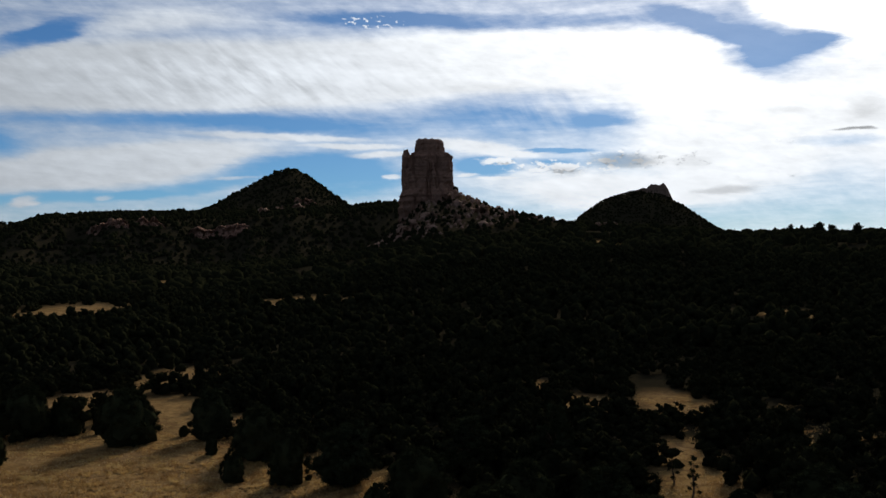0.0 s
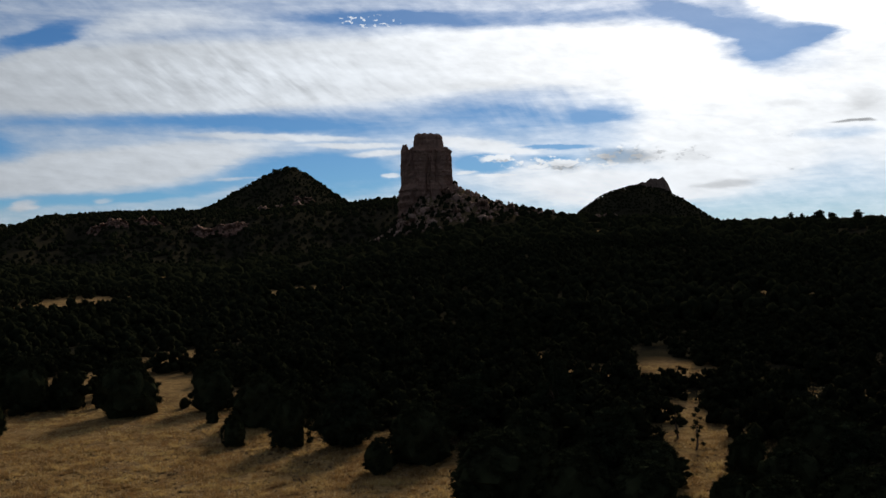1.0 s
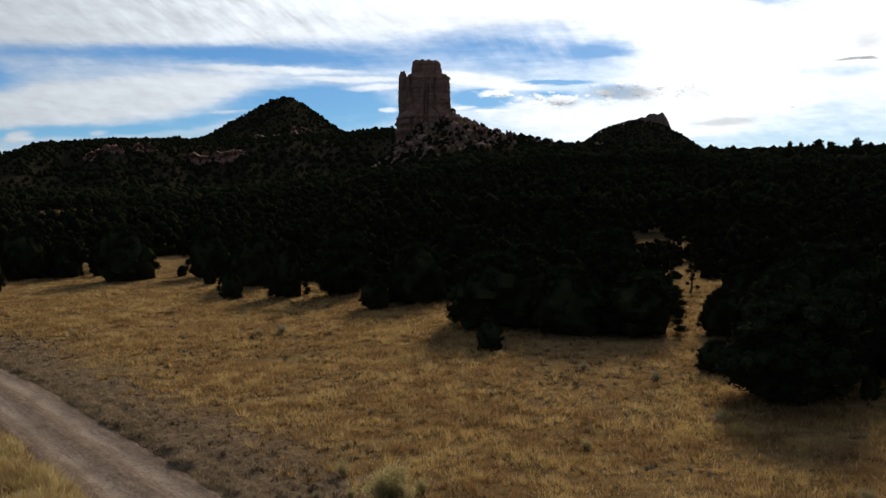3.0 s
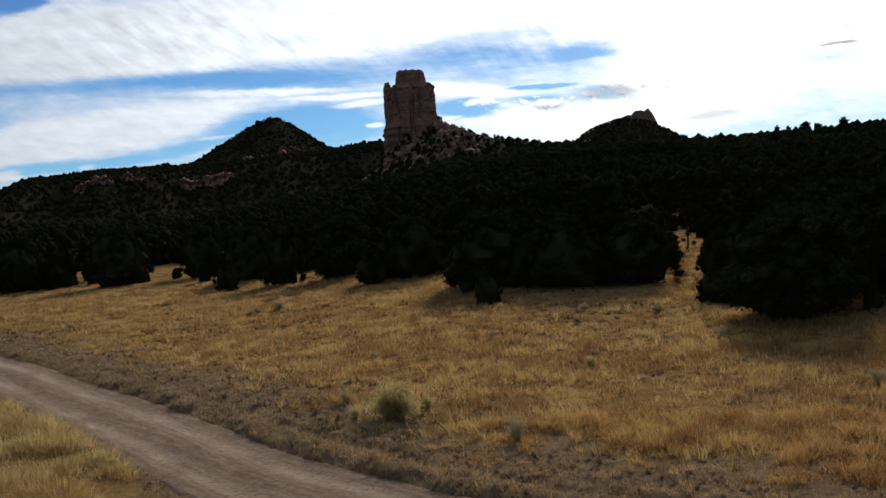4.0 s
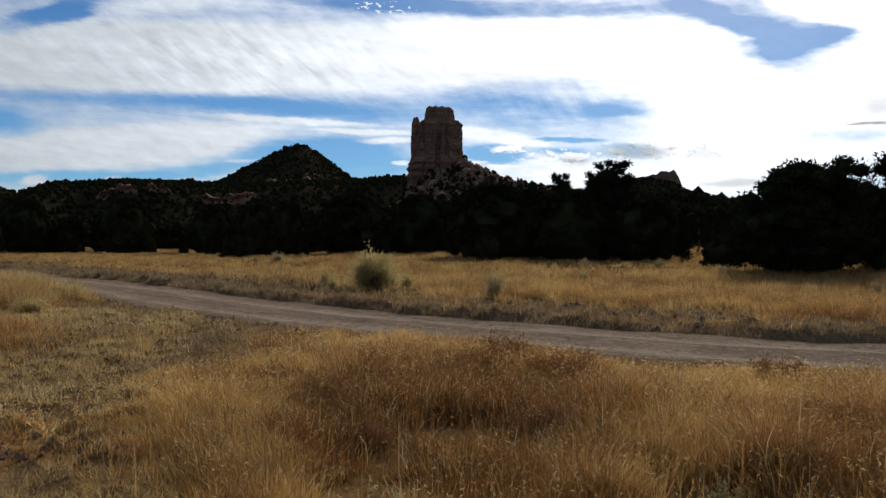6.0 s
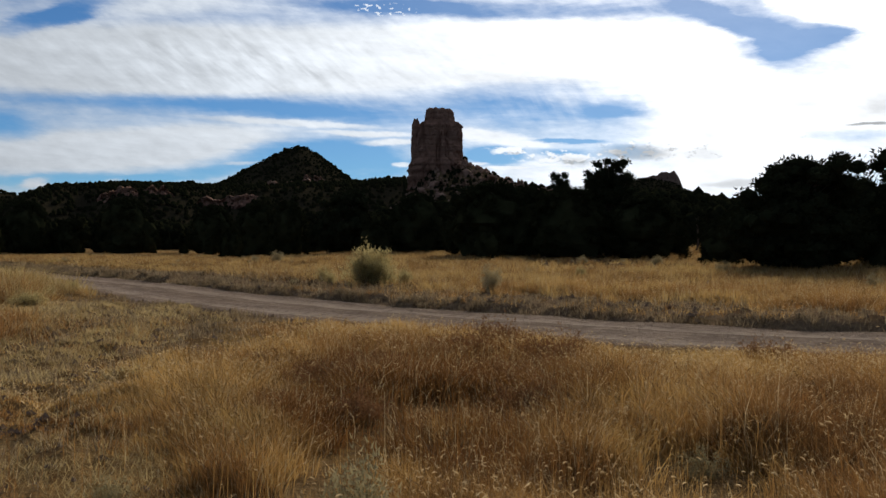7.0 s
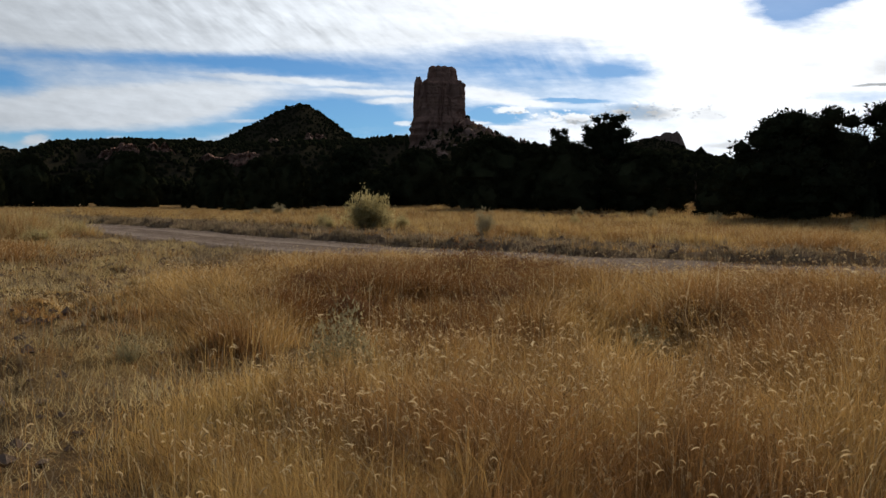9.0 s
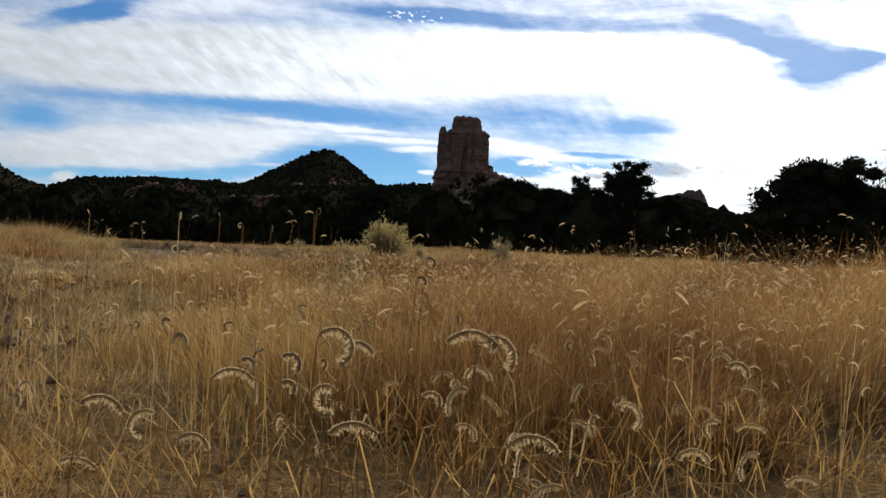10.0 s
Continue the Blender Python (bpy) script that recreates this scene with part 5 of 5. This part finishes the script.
def build_grass():
    g = np.random.default_rng(71)
    for name, label, args, mat in (
            ("grass_close", "tall dry straw-coloured grama grass", (230000, 0.35, 9, -37, 37, 0.0013, True, 0.05), GRASS),
            ("grass_middle", "dry golden-brown meadow grass", (420000, 8.5, 26, -32, 32, 0.003, False), GRASS),
            ("grass_distant", "pale golden grass of the far meadow", (720000, 24, 125, -29, 29, 0.005, False), GRASS_PALE),
            ("grass_bright", "bright yellow tall grass beside the wheel track", (190000, 12, 42, -33, -12, 0.004, False, 0.06, 1.0, west_zone), GRASS_BRIGHT),
            ("grass_around", "dry meadow grass round the clearing", (25000, 0.5, 22, 37, 323, 0.004, False), GRASS)):
        v, f, tips = blades(g, *args)
        tagged(new(name, mesh_from(name, v, f, mat)), label, "grass", kind="stuff")
        if name == "grass_close":
            pick = tips[(g.random(len(tips)) < np.where(np.hypot(tips[:, 0], tips[:, 1]) < 2, 0.02, 0.17) * (tips[:, 2] - land(tips[:, 0], tips[:, 1]) > 0.14))]
            near = np.hypot(pick[:, 0] - LANDING[0], pick[:, 1] - LANDING[1]) < 3.2
            hv, hf = seed_heads(g, pick[near], 0.028, 7)
            h2, f2 = seed_heads(g, pick[~near], 0.027, 3, 0.12)
            tagged(new("seed_heads", mesh_from("seed_heads", np.concatenate([hv, h2]), np.concatenate([hf, f2 + len(hv)]), SEED)),
                   "curled cream seed heads of dry grama grass", "grass", kind="stuff")
        if name == "grass_middle":
            hv, hf = seed_heads(g, tips[g.random(len(tips)) < 0.2], 0.036, 2, 0.17)
            tagged(new("seed_heads_beyond", mesh_from("seed_heads_beyond", hv, hf, SEED)), "cream seed heads over dry meadow grass", "grass", kind="stuff")
    build_stems(g)
    n = 34000
    r, a = 2.6 * np.sqrt(g.random(n)), g.uniform(0, 6.28, n)
    x, y = LANDING[0] + r * np.cos(a), LANDING[1] + 0.6 + r * np.sin(a)
    z = ground_height(x, y) + 0.004 + 0.05 * g.random(n) ** 2
    b, ln, w = g.uniform(0, 6.28, n), g.uniform(0.03, 0.12, n), g.uniform(0.0007, 0.0016, n)
    dx, dy = np.cos(b) * ln, np.sin(b) * ln
    sx, sy = -np.sin(b) * w, np.cos(b) * w
    v = np.stack([np.stack([x - sx, y - sy, z], -1), np.stack([x + sx, y + sy, z], -1),
                  np.stack([x + dx, y + dy, z + ln * g.uniform(-0.05, 0.45, n)], -1)], 1).reshape(-1, 3)
    n = 3200
    r, a = 0.42 + 1.5 * g.random(n), np.radians(g.uniform(-45, 45, n))
    x, y = LANDING[0] + r * np.sin(a), LANDING[1] + r * np.cos(a)
    z = ground_height(x, y) + 0.02 + 0.2 * g.random(n) ** 1.5
    b, ln, bow = g.uniform(0, 6.28, n), g.uniform(0.04, 0.12, n), g.uniform(0.01, 0.05, n)
    up = ln * g.uniform(-0.6, 0.9, n)
    w = g.uniform(0.0005, 0.0012, n)
    side = np.stack([-np.sin(b) * w, np.cos(b) * w, w * 0.5], -1)
    one = np.stack([x, y, z], -1)
    two = one + np.stack([np.cos(b) * ln * 0.5, np.sin(b) * ln * 0.5, up * 0.5 + bow], -1)
    end = one + np.stack([np.cos(b) * ln, np.sin(b) * ln, np.maximum(up, 0.01 - z)], -1)
    strand = np.stack([one - side, one + side, two + side, two - side, end], 1).reshape(-1, 3)
    i = (np.arange(n) * 5)[:, None]
    tagged(new("dead_leaves", mesh_from("dead_leaves", strand, [i + np.array([[0, 1, 2, 3]]), i + np.array([[3, 2, 4]])], GRASS)),
           "tangled pale dead grass leaves round the stems", "grass", kind="stuff")
    tagged(new("thatch", mesh_from("thatch", v, np.arange(n * 3).reshape(-1, 3), GRASS)), "pale dead grass lying on the soil", "grass", kind="stuff")
    n = 95000
    i = g.integers(100, len(ROAD_LINE) - 150, n)
    d = np.gradient(ROAD_LINE, axis=0)
    d /= np.linalg.norm(d, axis=1)[:, None]
    s = 1.72 + 5.4 * g.random(n) ** 1.35
    x, y = ROAD_LINE[i, 0] - d[i, 1] * s + g.normal(size=n) * 0.1, ROAD_LINE[i, 1] + d[i, 0] * s + g.normal(size=n) * 0.1
    i = g.integers(6, len(TRACK_LINE) - 50, n // 2)
    x = np.append(x, TRACK_LINE[i, 0] + g.normal(size=n // 2) * 1.3)
    y = np.append(y, TRACK_LINE[i, 1] + g.normal(size=n // 2) * 1.0)
    clear = (off_road(x, y) > 1.66) | (off_road(x, y) < -1.9)
    x, y = x[clear], y[clear]
    n = len(x)
    keep = fbm(x / 0.9, y / 0.5, 0, 3, 95) + 0.35 * g.random(n) > 0.1
    x, y = x[keep], y[keep]
    n = len(x)
    z = ground_height(x, y) - 0.01
    h, b = 0.05 + 0.14 * g.random(n) ** 1.5, g.uniform(0, 6.28, n)
    w = np.maximum(0.004, 0.0006 * np.hypot(x, y)) * g.uniform(0.5, 1.3, n)
    sx, sy = np.cos(b) * w, np.sin(b) * w
    v = np.stack([np.stack([x - sx, y - sy, z], -1), np.stack([x + sx, y + sy, z], -1),
                  np.stack([x + g.normal(size=n) * 0.05, y + g.normal(size=n) * 0.05, z + h], -1)], 1).reshape(-1, 3)
    tagged(new("verge_stubble", mesh_from("verge_stubble", v, np.arange(n * 3).reshape(-1, 3), STUBBLE)),
           "short brown dead stubble on the road's raised verge", "grass", kind="stuff")
    # bunches of taller grass over the far meadow
    x, y = wood_spots(g, 26000, 17, 100, -29, 29, 0.7)
    s, r = off_road(x, y), np.hypot(x, y)
    keep = (fbm(x / 3.2, y / 3.2, 0, 4, 64) + 0.5 * fbm(x / 0.8, y / 0.8, 0, 2, 66) > 0.12 + 0.35 * g.normal(size=len(x)))
    keep &= np.exp(-((np.degrees(np.arctan2(x, y)) - 8) / 7) ** 2) * smooth(36, 46, r) * 0.8 < g.random(len(x))
    keep &= (s > 5.6 + g.normal(size=len(s))) & (r < edge_of_wood(np.degrees(np.arctan2(x, y))) - 2)
    x, y, r = x[keep], y[keep], r[keep]
    per = 28
    big = np.repeat(g.uniform(0.5, 1.3, len(x)), per)
    tall = 0.34 * big
    x, y, r = np.repeat(x, per), np.repeat(y, per), np.repeat(r, per)
    n = len(x)
    a, d = g.uniform(0, 6.28, n), np.abs(g.normal(size=n))
    x, y = x + np.cos(a) * d * 0.13 * big, y + np.sin(a) * d * 0.13 * big
    z = ground_height(x, y) - 0.01
    b, w = g.uniform(0, 6.28, n), np.maximum(0.004, 0.00038 * r) * g.uniform(0.5, 1.4, n)
    side = np.stack([np.cos(b) * w, np.sin(b) * w, 0 * w], -1)
    foot = np.stack([x, y, z], -1)
    tip = foot + np.stack([np.cos(a) * d * 0.17 * big, np.sin(a) * d * 0.17 * big, tall * g.uniform(0.5, 1.1, n)], -1)
    tagged(new("grass_bunches", mesh_from("grass_bunches", np.stack([foot - side, foot + side, tip], 1).reshape(-1, 3), np.arange(n * 3).reshape(-1, 3), GRASS_BUNCH)),
           "golden bunches of taller dry grass over the meadow", "grass", kind="stuff")
    n = 130000
    y = 0.5 + 20 * g.random(n) ** 0.85
    x = trodden_edge(y) + 0.3 - 5.5 * g.random(n) + 0.5 * fbm(y / 1.1, g.random(n), 0, 2, 97)
    keep = (fbm(x / 0.5, y / 0.5, 0, 4, 98) > -0.18 - 0.5 * g.random(n)) & (off_road(x, y) < -1.9)
    keep &= (np.abs(off_track(x, y) - 0.75) > 0.26) | (g.random(n) < 0.25)
    x, y = x[keep], y[keep]
    n = len(x)
    z = ground_height(x, y) - 0.005
    h, b = g.uniform(0.02, 0.10, n), g.uniform(0, 6.28, n)
    w = np.maximum(0.0022, 0.0006 * np.hypot(x, y)) * g.uniform(0.6, 1.3, n)
    foot, side = np.stack([x, y, z], -1), np.stack([np.cos(b) * w, np.sin(b) * w, 0 * w], -1)
    tip = foot + np.stack([g.normal(size=n) * 0.05, g.normal(size=n) * 0.05, h], -1)
    tagged(new("trodden_grass", mesh_from("trodden_grass", np.stack([foot - side, foot + side, tip], 1).reshape(-1, 3), np.arange(n * 3).reshape(-1, 3), GRASS_TRODDEN)),
           "short pale trodden grass beside the wheel track", "grass", kind="stuff")
    # low dark weeds over the meadow, coloured to stand in for tuft shadows and stones
    x, y = wood_spots(g, 9000, 20, 90, -28, 28, 0.6)
    keep = (off_road(x, y) > 3.0) & (np.hypot(x, y) < edge_of_wood(np.degrees(np.arctan2(x, y))) - 1)
    keep &= fbm(x / 4, y / 4, 0, 3, 68) + 0.4 * g.normal(size=len(x)) > 0.05
    x, y = x[keep], y[keep]
    size = np.repeat(0.06 + 0.16 * g.random(len(x)) ** 2, 18)
    x, y = np.repeat(x, 18), np.repeat(y, 18)
    n = len(x)
    a, e = g.uniform(0, 6.28, n), np.abs(g.normal(size=n))
    x, y = x + np.cos(a) * e * size * 0.6, y + np.sin(a) * e * size * 0.6
    z = ground_height(x, y) - 0.01
    b, w = g.uniform(0, 6.28, n), np.maximum(0.008, 0.0004 * np.hypot(x, y)) * g.uniform(0.6, 1.5, n)
    side, foot = np.stack([np.cos(b) * w, np.sin(b) * w, 0 * w], -1), np.stack([x, y, z], -1)
    tip = foot + np.stack([np.cos(a) * e * size * 0.6, np.sin(a) * e * size * 0.6, size * g.uniform(0.5, 1.3, n)], -1)
    tagged(new("dead_tufts", mesh_from("dead_tufts", np.stack([foot - side, foot + side, tip], 1).reshape(-1, 3), np.arange(n * 3).reshape(-1, 3), DARK_TUFT)),
           "low dark brown tufts, standing in for shadow specks and stones in the meadow", "weeds", kind="stuff")
    # ragged tufts that hang over the road's far edge
    n = 7000
    i = g.integers(100, len(ROAD_LINE) - 150, n)
    d = np.gradient(ROAD_LINE, axis=0)
    d /= np.linalg.norm(d, axis=1)[:, None]
    s = 1.68 + np.where(g.random(n) < 0.6, 0.5, 2.6) * g.random(n)
    x, y = ROAD_LINE[i, 0] - d[i, 1] * s, ROAD_LINE[i, 1] + d[i, 0] * s
    keep = fbm(x / 0.8, y / 0.5, 0, 3, 99) + 0.4 * g.normal(size=n) > 0.0
    x, y = np.repeat(x[keep], 16), np.repeat(y[keep], 16)
    n = len(x)
    a, e = g.uniform(0, 6.28, n), np.abs(g.normal(size=n))
    x, y = x + np.cos(a) * e * 0.06, y + np.sin(a) * e * 0.06
    z = ground_height(x, y) - 0.01
    b, w = g.uniform(0, 6.28, n), np.maximum(0.003, 0.0004 * np.hypot(x, y)) * g.uniform(0.5, 1.4, n)
    side, foot = np.stack([np.cos(b) * w, np.sin(b) * w, 0 * w], -1), np.stack([x, y, z], -1)
    tip = foot + np.stack([np.cos(a) * e * 0.10, np.sin(a) * e * 0.10, g.uniform(0.05, 0.2, n)], -1)
    tagged(new("bank_tufts", mesh_from("bank_tufts", np.stack([foot - side, foot + side, tip], 1).reshape(-1, 3), np.arange(n * 3).reshape(-1, 3), STUBBLE)),
           "ragged dead grass tufts along the road's bank", "grass", kind="stuff")
    v, f, _ = blades(g, 90000, 0.35, 13, -37, 37, 0.0018, False, 0.12, 0.38)
    tagged(new("grass_litter", mesh_from("grass_litter", v, f, GRASS_PALE)), "short pale dead grass close to the soil", "grass", kind="stuff")


build_grass()
